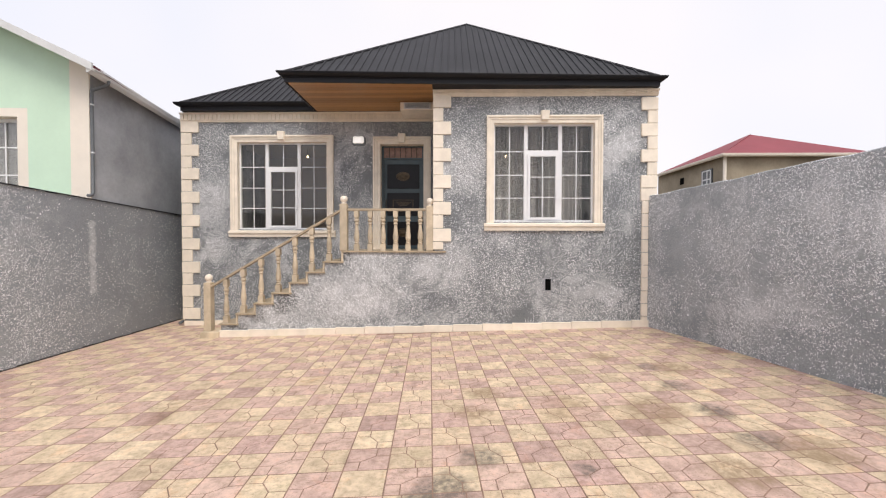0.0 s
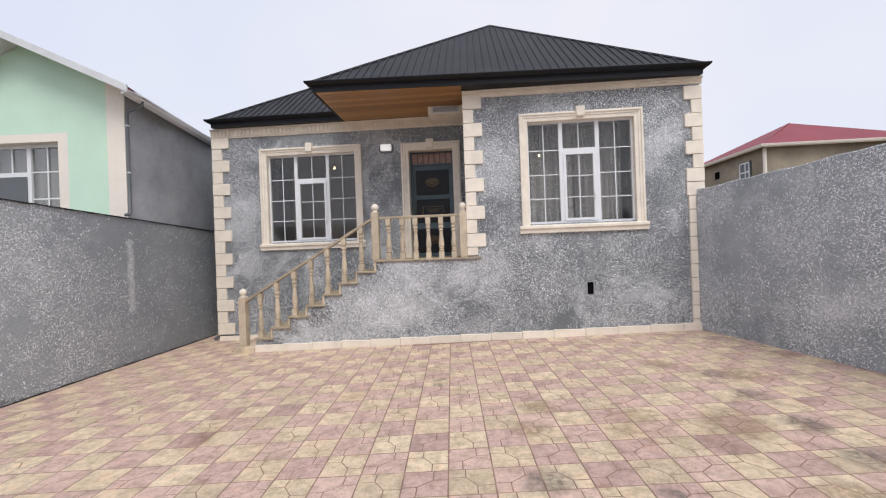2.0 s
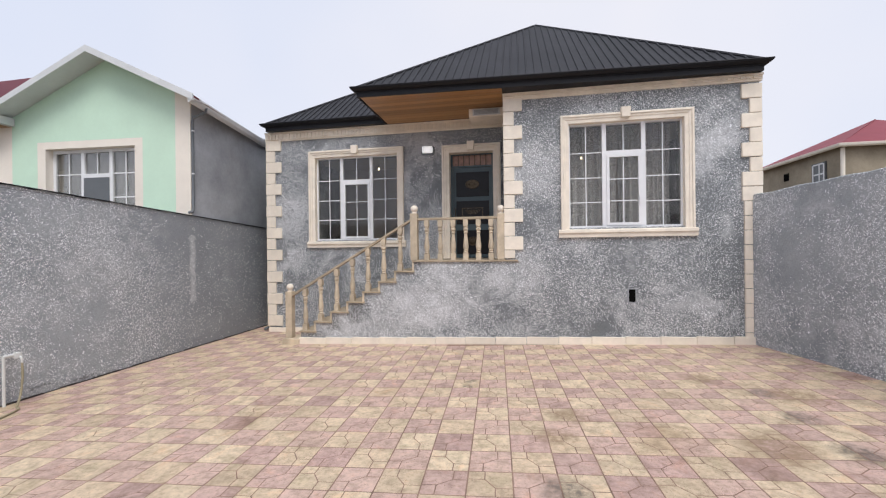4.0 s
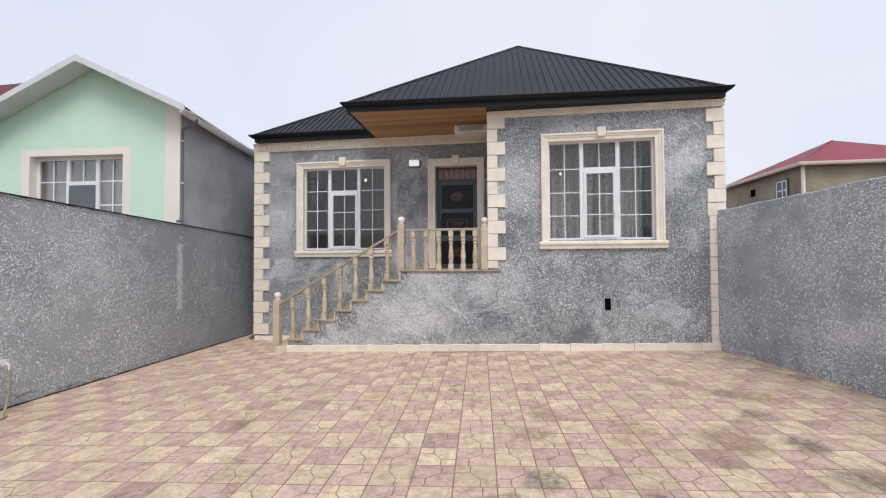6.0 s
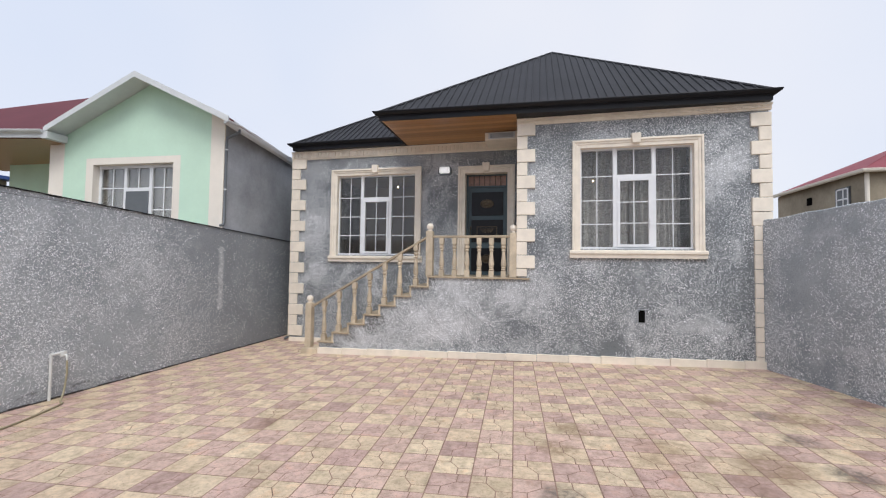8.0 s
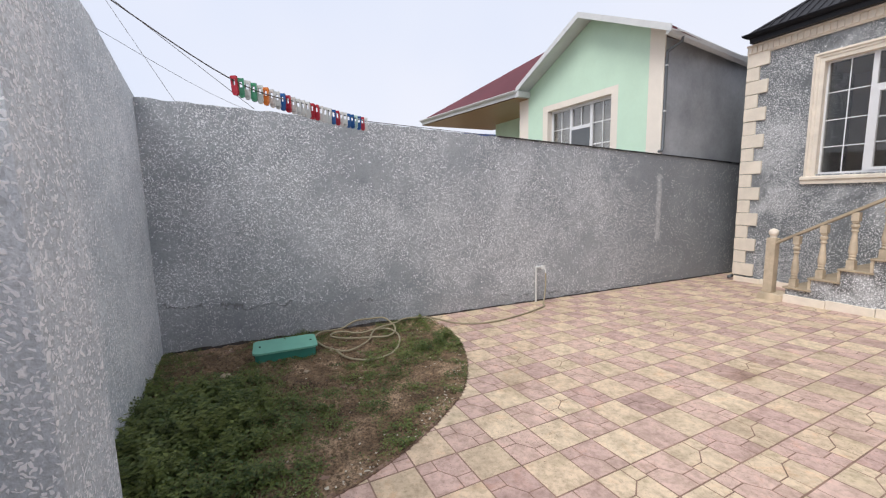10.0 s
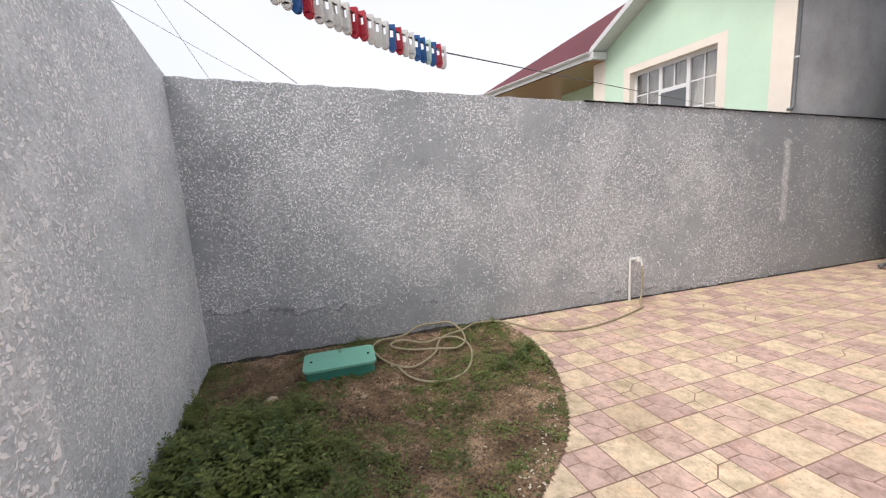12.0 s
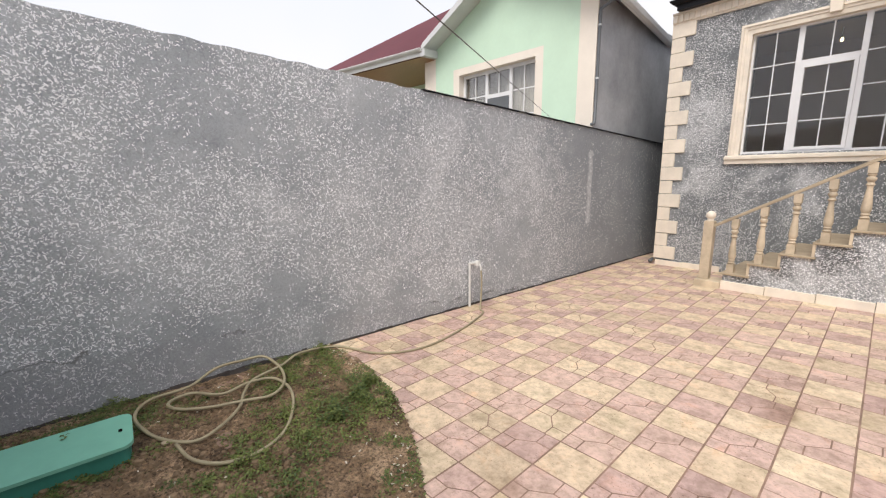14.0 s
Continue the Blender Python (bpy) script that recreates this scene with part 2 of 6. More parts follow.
def paver(name, c1, c2, island):
    """Cast stone paving with pits, mottling, grime and stains."""
    m, nd, ln, b = nodes_of(name)
    pos = world_coords(nd)
    if island:
        g = nd.new("ShaderNodeNewGeometry")
        rnd = g.outputs["Random Per Island"]
    else:
        rnd = nd.new("ShaderNodeObjectInfo").outputs["Random"]
    rr = ramp(nd, ((0.0, c1), (0.5, c2), (1.0, tuple(v * 0.86 for v in c1))))
    ln.new(rnd, rr.inputs["Fac"])
    n1 = noise_tex(nd, ln, 9, 5, 0.65, pos)
    r1 = ramp(nd, ((0.3, (0.66, 0.64, 0.61)), (0.56, (1, 1, 1)), (0.72, (1.10, 1.09, 1.07))))
    ln.new(n1.outputs["Fac"], r1.inputs["Fac"])
    col = mixc(nd, ln, 1.0, rr.outputs["Color"], r1.outputs["Color"], 'MULTIPLY')
    n2 = noise_tex(nd, ln, 4.5, 5, 0.7, pos, 0.6)
    r2 = ramp(nd, ((0.30, (0.92, 0.945, 0.89)), (0.48, (1, 1, 1)), (0.56, (1, 1, 1)), (0.72, (1.0, 0.89, 0.80))))
    ln.new(n2.outputs["Fac"], r2.inputs["Fac"])
    col = mixc(nd, ln, 1.0, col, r2.outputs["Color"], 'MULTIPLY')
    n3 = noise_tex(nd, ln, 28, 4, 0.7, pos)
    r3 = ramp(nd, ((0.34, (0.80, 0.78, 0.75)), (0.5, (1, 1, 1)), (0.68, (1.08, 1.08, 1.08))))
    ln.new(n3.outputs["Fac"], r3.inputs["Fac"])
    col = mixc(nd, ln, 1.0, col, r3.outputs["Color"], 'MULTIPLY')
    pit = noise_tex(nd, ln, 70, 3, 0.7, pos)
    rp = ramp(nd, ((0.60, (1, 1, 1)), (0.68, (0.40, 0.35, 0.31))))
    ln.new(pit.outputs["Fac"], rp.inputs["Fac"])
    where = noise_tex(nd, ln, 1.9, 3, 0.6, pos)
    rw = ramp(nd, ((0.44, (0.35,) * 3), (0.60, (1, 1, 1))))
    ln.new(where.outputs["Fac"], rw.inputs["Fac"])
    col = mixc(nd, ln, rw.outputs["Color"], col, rp.outputs["Color"], 'MULTIPLY')
    st = noise_tex(nd, ln, 0.8, 6, 0.6, pos, 0.5)
    rs = ramp(nd, ((0.58, (1, 1, 1)), (0.74, (0.62, 0.56, 0.48))))
    ln.new(st.outputs["Fac"], rs.inputs["Fac"])
    col = mixc(nd, ln, 1.0, col, rs.outputs["Color"], 'MULTIPLY')
    col = blotch(nd, ln, pos, DARK_STAINS, col, (0.13, 0.11, 0.09), 0.85, 0.22)
    col = blotch(nd, ln, pos, BROWN_STAINS, col, (0.29, 0.20, 0.12), 0.85, 0.3)
    ln.new(col, b.inputs["Base Color"])
    b.inputs["Roughness"].default_value = 0.62
    bump(nd, ln, b, n1.outputs["Fac"], 0.25, 0.006)
    return m


def glass(name, tint=(0.9, 0.93, 0.95)):
    m, nd, ln, b = nodes_of(name)
    tr = nd.new("ShaderNodeBsdfTransparent")
    tr.inputs["Color"].default_value = (*tint, 1)
    gl = nd.new("ShaderNodeBsdfGlossy")
    gl.inputs["Roughness"].default_value = 0.02
    fr = nd.new("ShaderNodeFresnel")
    fr.inputs["IOR"].default_value = 1.55
    n = noise_tex(nd, ln, 2.0, 2, 0.5, world_coords(nd))
    bp = nd.new("ShaderNodeBump")
    bp.inputs["Strength"].default_value = 0.03
    ln.new(n.outputs["Fac"], bp.inputs["Height"])
    ln.new(bp.outputs["Normal"], gl.inputs["Normal"])
    k = nd.new("ShaderNodeMath")
    k.operation = 'MULTIPLY_ADD'
    k.inputs[1].default_value = 0.75
    k.inputs[2].default_value = 0.02
    ln.new(fr.outputs[0], k.inputs[0])
    mx = nd.new("ShaderNodeMixShader")
    ln.new(k.outputs[0], mx.inputs[0])
    ln.new(tr.outputs[0], mx.inputs[1])
    ln.new(gl.outputs[0], mx.inputs[2])
    ln.new(mx.outputs[0], nd["Material Output"].inputs["Surface"])
    return m


def emitter(name, c, strength):
    m, nd, ln, b = nodes_of(name)
    b.inputs["Base Color"].default_value = (*c, 1)
    b.inputs["Emission Color"].default_value = (*c, 1)
    b.inputs["Emission Strength"].default_value = strength
    return m


def wood_planks(name, c1, c2):
    m, nd, ln, b = nodes_of(name)
    tc = nd.new("ShaderNodeTexCoord")
    mp = nd.new("ShaderNodeMapping")
    mp.inputs["Scale"].default_value = (1.2, 14, 14)
    ln.new(tc.outputs["Object"], mp.inputs["Vector"])
    n = noise_tex(nd, ln, 2.5, 6, 0.65, mp.outputs["Vector"], 2.0)
    r = ramp(nd, ((0.3, c1), (0.55, c2), (0.75, tuple(v * 0.7 for v in c1))))
    ln.new(n.outputs["Fac"], r.inputs["Fac"])
    oi = nd.new("ShaderNodeObjectInfo")
    g = nd.new("ShaderNodeNewGeometry")
    rr = ramp(nd, ((0, (0.62, 0.60, 0.58)), (1, (1.10, 1.10, 1.10))))
    ln.new(g.outputs["Random Per Island"], rr.inputs["Fac"])
    ln.new(mixc(nd, ln, 1.0, r.outputs["Color"], rr.outputs["Color"], 'MULTIPLY'), b.inputs["Base Color"])
    b.inputs["Roughness"].default_value = 0.3
    return m


def lace(name):
    """Sheer lace curtain: fine woven flowers that partly let light through."""
    m, nd, ln, b = nodes_of(name)
    pos = world_coords(nd)
    n1 = noise_tex(nd, ln, 34, 3, 0.7, pos, 1.5)
    r = ramp(nd, ((0.42, (0.72,) * 3), (0.56, (0.98,) * 3)))
    ln.new(n1.outputs["Fac"], r.inputs["Fac"])
    c = ramp(nd, ((0.42, (0.42, 0.41, 0.40)), (0.58, (0.80, 0.79, 0.77))))
    ln.new(n1.outputs["Fac"], c.inputs["Fac"])
    ln.new(c.outputs["Color"], b.inputs["Base Color"])
    b.inputs["Roughness"].default_value = 0.9
    ln.new(r.outputs["Color"], b.inputs["Alpha"])
    return m


def leafy(name, c1, c2):
    """Small leaves that differ from one to the next, in patches of fresher and drier green."""
    m, nd, ln, b = nodes_of(name)
    g = nd.new("ShaderNodeNewGeometry")
    n1 = noise_tex(nd, ln, 2.2, 3, 0.6, g.outputs["Position"])
    add = nd.new("ShaderNodeMath")
    add.operation = 'MULTIPLY_ADD'
    add.inputs[1].default_value = 0.45
    ln.new(g.outputs["Random Per Island"], add.inputs[0])
    ln.new(n1.outputs["Fac"], add.inputs[2])
    r = ramp(nd, ((0.45, c1), (0.95, c2)))
    ln.new(add.outputs[0], r.inputs["Fac"])
    ln.new(r.outputs["Color"], b.inputs["Base Color"])
    b.inputs["Roughness"].default_value = 0.6
    return m


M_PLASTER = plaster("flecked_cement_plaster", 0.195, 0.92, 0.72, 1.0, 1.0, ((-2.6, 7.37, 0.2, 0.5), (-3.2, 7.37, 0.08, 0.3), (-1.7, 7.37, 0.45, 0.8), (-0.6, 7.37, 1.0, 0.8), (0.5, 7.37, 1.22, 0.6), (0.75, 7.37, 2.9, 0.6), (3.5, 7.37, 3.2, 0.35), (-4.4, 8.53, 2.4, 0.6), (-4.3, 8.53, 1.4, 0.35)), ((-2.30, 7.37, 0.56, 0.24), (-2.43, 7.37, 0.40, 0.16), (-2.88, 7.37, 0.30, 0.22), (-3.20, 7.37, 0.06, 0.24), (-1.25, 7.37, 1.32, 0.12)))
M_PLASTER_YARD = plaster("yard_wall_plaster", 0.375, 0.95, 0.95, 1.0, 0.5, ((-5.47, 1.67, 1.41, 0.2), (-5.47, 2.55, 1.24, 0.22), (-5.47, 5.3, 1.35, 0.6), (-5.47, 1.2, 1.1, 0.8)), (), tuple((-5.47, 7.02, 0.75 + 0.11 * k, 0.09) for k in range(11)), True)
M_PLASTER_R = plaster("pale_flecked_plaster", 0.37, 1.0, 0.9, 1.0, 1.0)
# grey plaster lightened where the sun misses it: the extra light is in the colour
M_PLASTER_B = plaster("brightened_street_plaster", 0.62, 1.15, 1.35, 1.0, 0.9)
M_SMOOTH = simple("smooth_grey_render", (0.38, 0.395, 0.415), 0.85, 0, 0.22, 1.2, 0.25)
M_STONE = simple("cream_limestone", (0.87, 0.78, 0.66), 0.7, 0, 0.08, 5, 0.12, 0.08)
M_STONE_B = simple("beige_carved_stone", (0.64, 0.53, 0.39), 0.65, 0, 0.2, 5, 0.2, 0.22)
M_TREAD = simple("brown_stone_tread", (0.42, 0.34, 0.24), 0.6, 0, 0.15, 5, 0.1)
M_ROOF = simple("charcoal_roof_metal", (0.037, 0.037, 0.042), 0.6, 0.0, 0.15, 1.5, 0.02, spec=0.15)
M_FASCIA = simple("black_gutter_metal", (0.010, 0.010, 0.013), 0.45, 0.0, 0.1, 3, 0.0, spec=0.25)
M_PVC = simple("white_window_pvc", (0.78, 0.78, 0.79), 0.35, 0, 0.03, 3, 0.0)
M_GLASS = glass("window_glass", (0.88, 0.87, 0.85))
M_ROOM = simple("room_wall_paint", (0.62, 0.55, 0.48), 0.8, 0, 0.06, 2, 0.05)
M_LACE = lace("lace_curtain")
M_SHEER = simple("sheer_white_cloth", (0.74, 0.74, 0.72), 0.9, 0, 0.08, 6, 0.0)
M_SOFFIT = wood_planks("varnished_pine", (0.36, 0.175, 0.058), (0.50, 0.265, 0.10))
M_DOOR = simple("teal_grey_door_steel", (0.075, 0.105, 0.118), 0.45, 0.0, 0.1, 6, 0.03)
M_DOORP = simple("black_door_panel", (0.012, 0.011, 0.013), 0.35, 0, 0.2, 9, 0.03, spec=0.25)
M_BRONZE = simple("dark_bronze_ornament", (0.10, 0.075, 0.05), 0.35, 0.8, 0.3, 20, 0.1)
M_LEAD = simple("brown_transom_glass", (0.32, 0.17, 0.12), 0.3, 0, 0.3, 12, 0.05)
M_LAMP = emitter("lit_lamp_cover", (0.95, 0.94, 0.92), 0.4)
M_BULB = emitter("ceiling_bulb", (1.0, 0.80, 0.50), 3.0)
M_MORTAR = simple("joint_sand", (0.30, 0.195, 0.145), 0.9, 0, 0.3, 6, 0.3)
M_PINK = paver("pink_cast_stone", (0.575, 0.395, 0.347), (0.67, 0.48, 0.40), False)
M_CREAM = paver("cream_cast_stone", (0.68, 0.53, 0.375), (0.76, 0.615, 0.44), False)
M_PINK_J = paver("pink_cast_stone_far", (0.575, 0.395, 0.347), (0.67, 0.48, 0.40), True)
M_CREAM_J = paver("cream_cast_stone_far", (0.68, 0.53, 0.375), (0.76, 0.615, 0.44), True)
M_SOIL, s_nd, s_ln, s_b = nodes_of("brown_garden_soil")
s_pos = world_coords(s_nd)
s_big = noise_tex(s_nd, s_ln, 3.0, 5, 0.65, s_pos)
s_rb = ramp(s_nd, ((0.36, (0.085, 0.052, 0.029)), (0.5, (0.20, 0.13, 0.075)), (0.66, (0.42, 0.295, 0.19))))
s_ln.new(s_big.outputs["Fac"], s_rb.inputs["Fac"])
s_grit = noise_tex(s_nd, s_ln, 45, 5, 0.75, s_pos)
s_rg = ramp(s_nd, ((0.38, (0.28, 0.26, 0.23)), (0.5, (1, 1, 1)), (0.62, (1.5, 1.45, 1.38))))
s_ln.new(s_grit.outputs["Fac"], s_rg.inputs["Fac"])
s_ln.new(mixc(s_nd, s_ln, 1.0, s_rb.outputs["Color"], s_rg.outputs["Color"], 'MULTIPLY'), s_b.inputs["Base Color"])
s_b.inputs["Roughness"].default_value = 0.95
bump(s_nd, s_ln, s_b, s_grit.outputs["Fac"], 1.0, 0.02)
M_JOINT = simple("dirty_joint", (0.06, 0.05, 0.045), 0.95, 0, 0.3, 9, 0.3)
M_CLOD = simple("tan_clod", (0.24, 0.165, 0.10), 0.95, 0, 0.45, 14, 0.3)
M_STONE_T = simple("pale_tan_stone", (0.42, 0.34, 0.24), 0.9, 0, 0.25, 12, 0.3)
M_CHIP = simple("dry_chip", (0.62, 0.56, 0.45), 0.8, 0, 0.15, 9, 0.0)
M_EARTH = simple("dry_open_ground", (0.20, 0.17, 0.12), 0.95, 0, 0.2, 0.6, 0.5)
M_GRASS = leafy("green_weed_leaf", (0.036, 0.068, 0.012), (0.165, 0.195, 0.045))
M_BOXLID = simple("pale_green_plastic", (0.20, 0.50, 0.38), 0.4, 0, 0.05, 6, 0.02)
M_BOX = simple("dark_green_plastic", (0.05, 0.24, 0.185), 0.45, 0, 0.1, 6, 0.02)
M_HOSE = simple("beige_rubber_hose", (0.36, 0.31, 0.20), 0.5, 0, 0.15, 8, 0.0)
M_PIPE = simple("white_water_pipe", (0.72, 0.72, 0.70), 0.35, 0, 0.08, 9, 0.0)
M_WIRE = simple("dark_wire", (0.09, 0.08, 0.075), 0.6, 0, 0.1, 9, 0.0)
M_MINT = simple("mint_green_paint", (0.60, 0.79, 0.63), 0.8, 0, 0.05, 1.1, 0.08)
M_IVORY = simple("ivory_paint", (0.84, 0.77, 0.68), 0.8, 0, 0.05, 1.1, 0.08)
M_MAROON = simple("maroon_roof_metal", (0.13, 0.035, 0.045), 0.6, 0, 0.12, 1.0, 0.03, spec=0.15)
M_REDROOF = simple("faded_red_roof_metal", (0.26, 0.06, 0.075), 0.6, 0, 0.1, 0.7, 0.03, spec=0.2)
M_GUTTER = simple("white_grey_gutter_metal", (0.66, 0.67, 0.67), 0.4, 0, 0.06, 3, 0.0)
M_DARKPIPE = simple("grey_downpipe", (0.13, 0.14, 0.15), 0.4, 0, 0.1, 3, 0.0)
M_TANHOUSE = simple("weathered_tan_render", (0.33, 0.28, 0.21), 0.9, 0, 0.3, 0.8, 0.3)
M_BLACK = simple("black_void", (0.006, 0.006, 0.006), 0.95, 0, 0.1, 3, 0.0, spec=0.0)

# ---------------------------------------------------------------- builders
def link_mesh(name, bm, mat, parent=None, smooth=False):
    me = bpy.data.meshes.new(name)
    bm.normal_update()
    bm.to_mesh(me)
    bm.free()
    for m in (mat if isinstance(mat, (list, tuple)) else (mat,)):
        me.materials.append(m)
    if smooth:
        me.polygons.foreach_set("use_smooth", [True] * len(me.polygons))
    ob = new(name, me)
    if parent is not None:
        ob.parent = parent
    return ob


def part(name, bm, mat, parent, label="", smooth=False):
    ob = link_mesh(name, bm, mat, parent, smooth)
    if parent is not None and parent.matrix_basis != Matrix():
        pm = parent.matrix_basis if parent.parent is None else parent.parent.matrix_basis @ parent.matrix_basis
        ob.matrix_parent_inverse = pm.inverted()
    return tagged(ob, label)


def holder(name, x=0, y=0, z=0, label="", category="", group="", kind=""):
    ob = new(name)
    ob.matrix_basis = pose(x, y, z)
    ob.empty_display_size = 0.2
    return tagged(ob, label, category, group, kind)


def box(bm, x0, x1, y0, y1, z0, z1, mi=0):
    vs = [bm.verts.new(p) for p in ((x0, y0, z0), (x1, y0, z0), (x1, y1, z0), (x0, y1, z0), (x0, y0, z1), (x1, y0, z1), (x1, y1, z1), (x0, y1, z1))]
    for q in ((3, 2, 1, 0), (4, 5, 6, 7), (0, 1, 5, 4), (1, 2, 6, 5), (2, 3, 7, 6), (3, 0, 4, 7)):
        bm.faces.new([vs[i] for i in q]).material_index = mi
    return vs


def bevelled(x0, x1, y0, y1, z0, z1, r=0.008, seg=2):
    bm = bmesh.new()
    box(bm, x0, x1, y0, y1, z0, z1)
    bmesh.ops.bevel(bm, geom=list(bm.edges), offset=r, segments=seg, affect='EDGES', profile=0.6)
    return bm


def prism(bm, outline, axis, a, b, mi=0):
    """Extrudes an outline of (u, v) from a to b along an axis: x takes (y, z), y takes (x, z), z takes (x, y)."""
    def at(u, v, w):
        return {'x': (w, u, v), 'y': (u, w, v), 'z': (u, v, w)}[axis]
    va = [bm.verts.new(at(u, v, a)) for u, v in outline]
    vb = [bm.verts.new(at(u, v, b)) for u, v in outline]
    n = len(outline)
    faces = [bm.faces.new(va), bm.faces.new(vb[::-1])]
    for i in range(n):
        faces.append(bm.faces.new((va[i], vb[i], vb[(i + 1) % n], va[(i + 1) % n])))
    for f_ in faces:
        f_.material_index = mi
    bmesh.ops.recalc_face_normals(bm, faces=faces)
    return faces


def lathe(profile, cx=0, cy=0, n=14):
    """A turned piece: (radius, z) up the axis."""
    bm = bmesh.new()
    rings = []
    for r, z in profile:
        rings.append([bm.verts.new((cx + r * math.cos(2 * math.pi * k / n), cy + r * math.sin(2 * math.pi * k / n), z)) for k in range(n)])
    for a, b in zip(rings, rings[1:]):
        for k in range(n):
            bm.faces.new((a[k], a[(k + 1) % n], b[(k + 1) % n], b[k]))
    bm.faces.new(rings[0][::-1])
    bm.faces.new(rings[-1])
    return bm


def tube(points, radius, n=8):
    """A round tube through the points."""
    bm = bmesh.new()
    pts = [Vector(p) for p in points]
    rings = []
    s = None
    for i, p in enumerate(pts):
        d = (pts[min(i + 1, len(pts) - 1)] - pts[max(i - 1, 0)]).normalized()
        if s is None:
            s = d.cross(Vector((0, 0, 1)) if abs(d.z) < 0.9 else Vector((0, 1, 0)))
        s = (s - d * s.dot(d)).normalized()
        u = s.cross(d)
        rings.append([bm.verts.new(p + radius * (math.cos(a) * s + math.sin(a) * u)) for a in (2 * math.pi * k / n for k in range(n))])
    for a, b in zip(rings, rings[1:]):
        for k in range(n):
            bm.faces.new((a[k], a[(k + 1) % n], b[(k + 1) % n], b[k]))
    bm.faces.new(rings[0][::-1])
    bm.faces.new(rings[-1])
    return bm


def smooth_path(pts, steps=8):
    out = []
    P = [Vector(p) for p in pts]
    for i in range(len(P) - 1):
        p0, p1, p2, p3 = P[max(i - 1, 0)], P[i], P[i + 1], P[min(i + 2, len(P) - 1)]
        for k in range(steps):
            t = k / steps
            out.append(0.5 * ((2 * p1) + (p2 - p0) * t + (2 * p0 - 5 * p1 + 4 * p2 - p3) * t * t + (3 * p1 - p0 - 3 * p2 + p3) * t ** 3))
    out.append(P[-1])
    return out


# ---------------------------------------------------------------- plan
FRONT, BACK = 7.37, 8.53           # faces of the front block and of the recessed facade
XL, XM, XR = -4.92, 0.30, 4.10     # house's left end, inner corner, right end
DECK = 1.415
YARD_L = -5.47                     # face of the left yard wall
EAVE = 4.34                        # gutter's top edge
SOFFIT = 4.195                     # underside of the porch ceiling


def gz(x, y=0.0):
    """Height of the yard, which falls to the left."""
    return 0.031 * x - 0.012


def right_x(y):
    """Face of the right yard wall."""
    return 4.03 + 0.195 * (7.4 - y) - 0.065 * max(0.0, y - 6.6)


# ---------------------------------------------------------------- ground
bm = bmesh.new()
R = 400.0
vs = [bm.verts.new(p) for p in ((-R, -R, -0.45), (R, -R, -0.45), (R, R, -0.45), (-R, R, -0.45))]
bm.faces.new(vs)
ground = tagged(link_mesh("ground", bm, M_EARTH), "bare earth ground around the walled yard", "ground", "", "structure")

bm = bmesh.new()
v = [bm.verts.new((x, y, gz(x) + dz)) for dz in (-0.0018, -0.5) for x, y in ((-5.9, -2.5), (7.0, -2.5), (7.0, 12.6), (-5.9, 12.6))]
for q in ((0, 1, 2, 3), (7, 6, 5, 4), (0, 4, 5, 1), (1, 5, 6, 2), (2, 6, 7, 3), (3, 7, 4, 0)):
    bm.faces.new([v[i] for i in q])
paving = tagged(link_mesh("pavement", bm, M_MORTAR), "pink and cream cast stone paving of the yard, with sandy joints", "pavement", "", "structure")

# ---------------------------------------------------------------- yard walls
def wall_top_left(y):
    return 2.67 - 0.0565 * y


bm = bmesh.new()
N = 180
top = []
for i in range(N + 1):
    y = -1.3 + 15.0 * i / N
    top.append((y, wall_top_left(y) + 0.006 * math.sin(i * 1.7) + 0.004 * math.sin(i * 5.1)))
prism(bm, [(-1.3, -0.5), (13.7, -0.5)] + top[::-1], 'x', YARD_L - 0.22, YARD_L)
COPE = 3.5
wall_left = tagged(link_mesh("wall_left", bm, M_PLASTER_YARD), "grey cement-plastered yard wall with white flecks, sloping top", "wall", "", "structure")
bm = bmesh.new()
prism(bm, [(COPE, wall_top_left(COPE) + 0.004), (COPE, wall_top_left(COPE) + 0.014), (13.6, wall_top_left(13.6) + 0.014), (13.6, wall_top_left(13.6) + 0.004)], 'x', YARD_L - 0.24, YARD_L + 0.025)
part("coping", bm, M_FASCIA, wall_left, "thin black metal coping strip")


bm = bmesh.new()
for i in range(70):
    y0_, y1_ = -1.0 + i * 0.2, -1.0 + (i + 1) * 0.2
    w_ = 0.012 + 0.012 * abs(math.sin(i * 2.7))
    box(bm, YARD_L - 0.01, YARD_L + w_, y0_, y1_, gz(YARD_L) - 0.05, gz(YARD_L) + 0.008 + 0.012 * abs(math.sin(i * 1.9)))
    if y0_ < 2.1:
        # broken render and earth heaped against the wall beside the bed
        for k in range(4):
            ya = y0_ + 0.05 * k
            g_ = 0.5 + noise.noise(Vector((ya * 5, 3.3, 0))) + 0.5 * noise.noise(Vector((ya * 19, 1.3, 0)))
            prism(bm, [(YARD_L - 0.01, gz(YARD_L)), (YARD_L + 0.02 + 0.04 * g_, gz(YARD_L)), (YARD_L + 0.012 + 0.015 * g_, gz(YARD_L) + 0.014 + 0.012 * g_), (YARD_L - 0.01, gz(YARD_L) + 0.018 + 0.022 * g_)], 'y', ya, ya + 0.0499)
tagged(link_mesh("base_joint", bm, M_JOINT), "dark dirty joint along the foot of the yard wall", "joint", "", "structure")


def back_y(x):
    return -1.05 + 0.09 * (x - YARD_L)


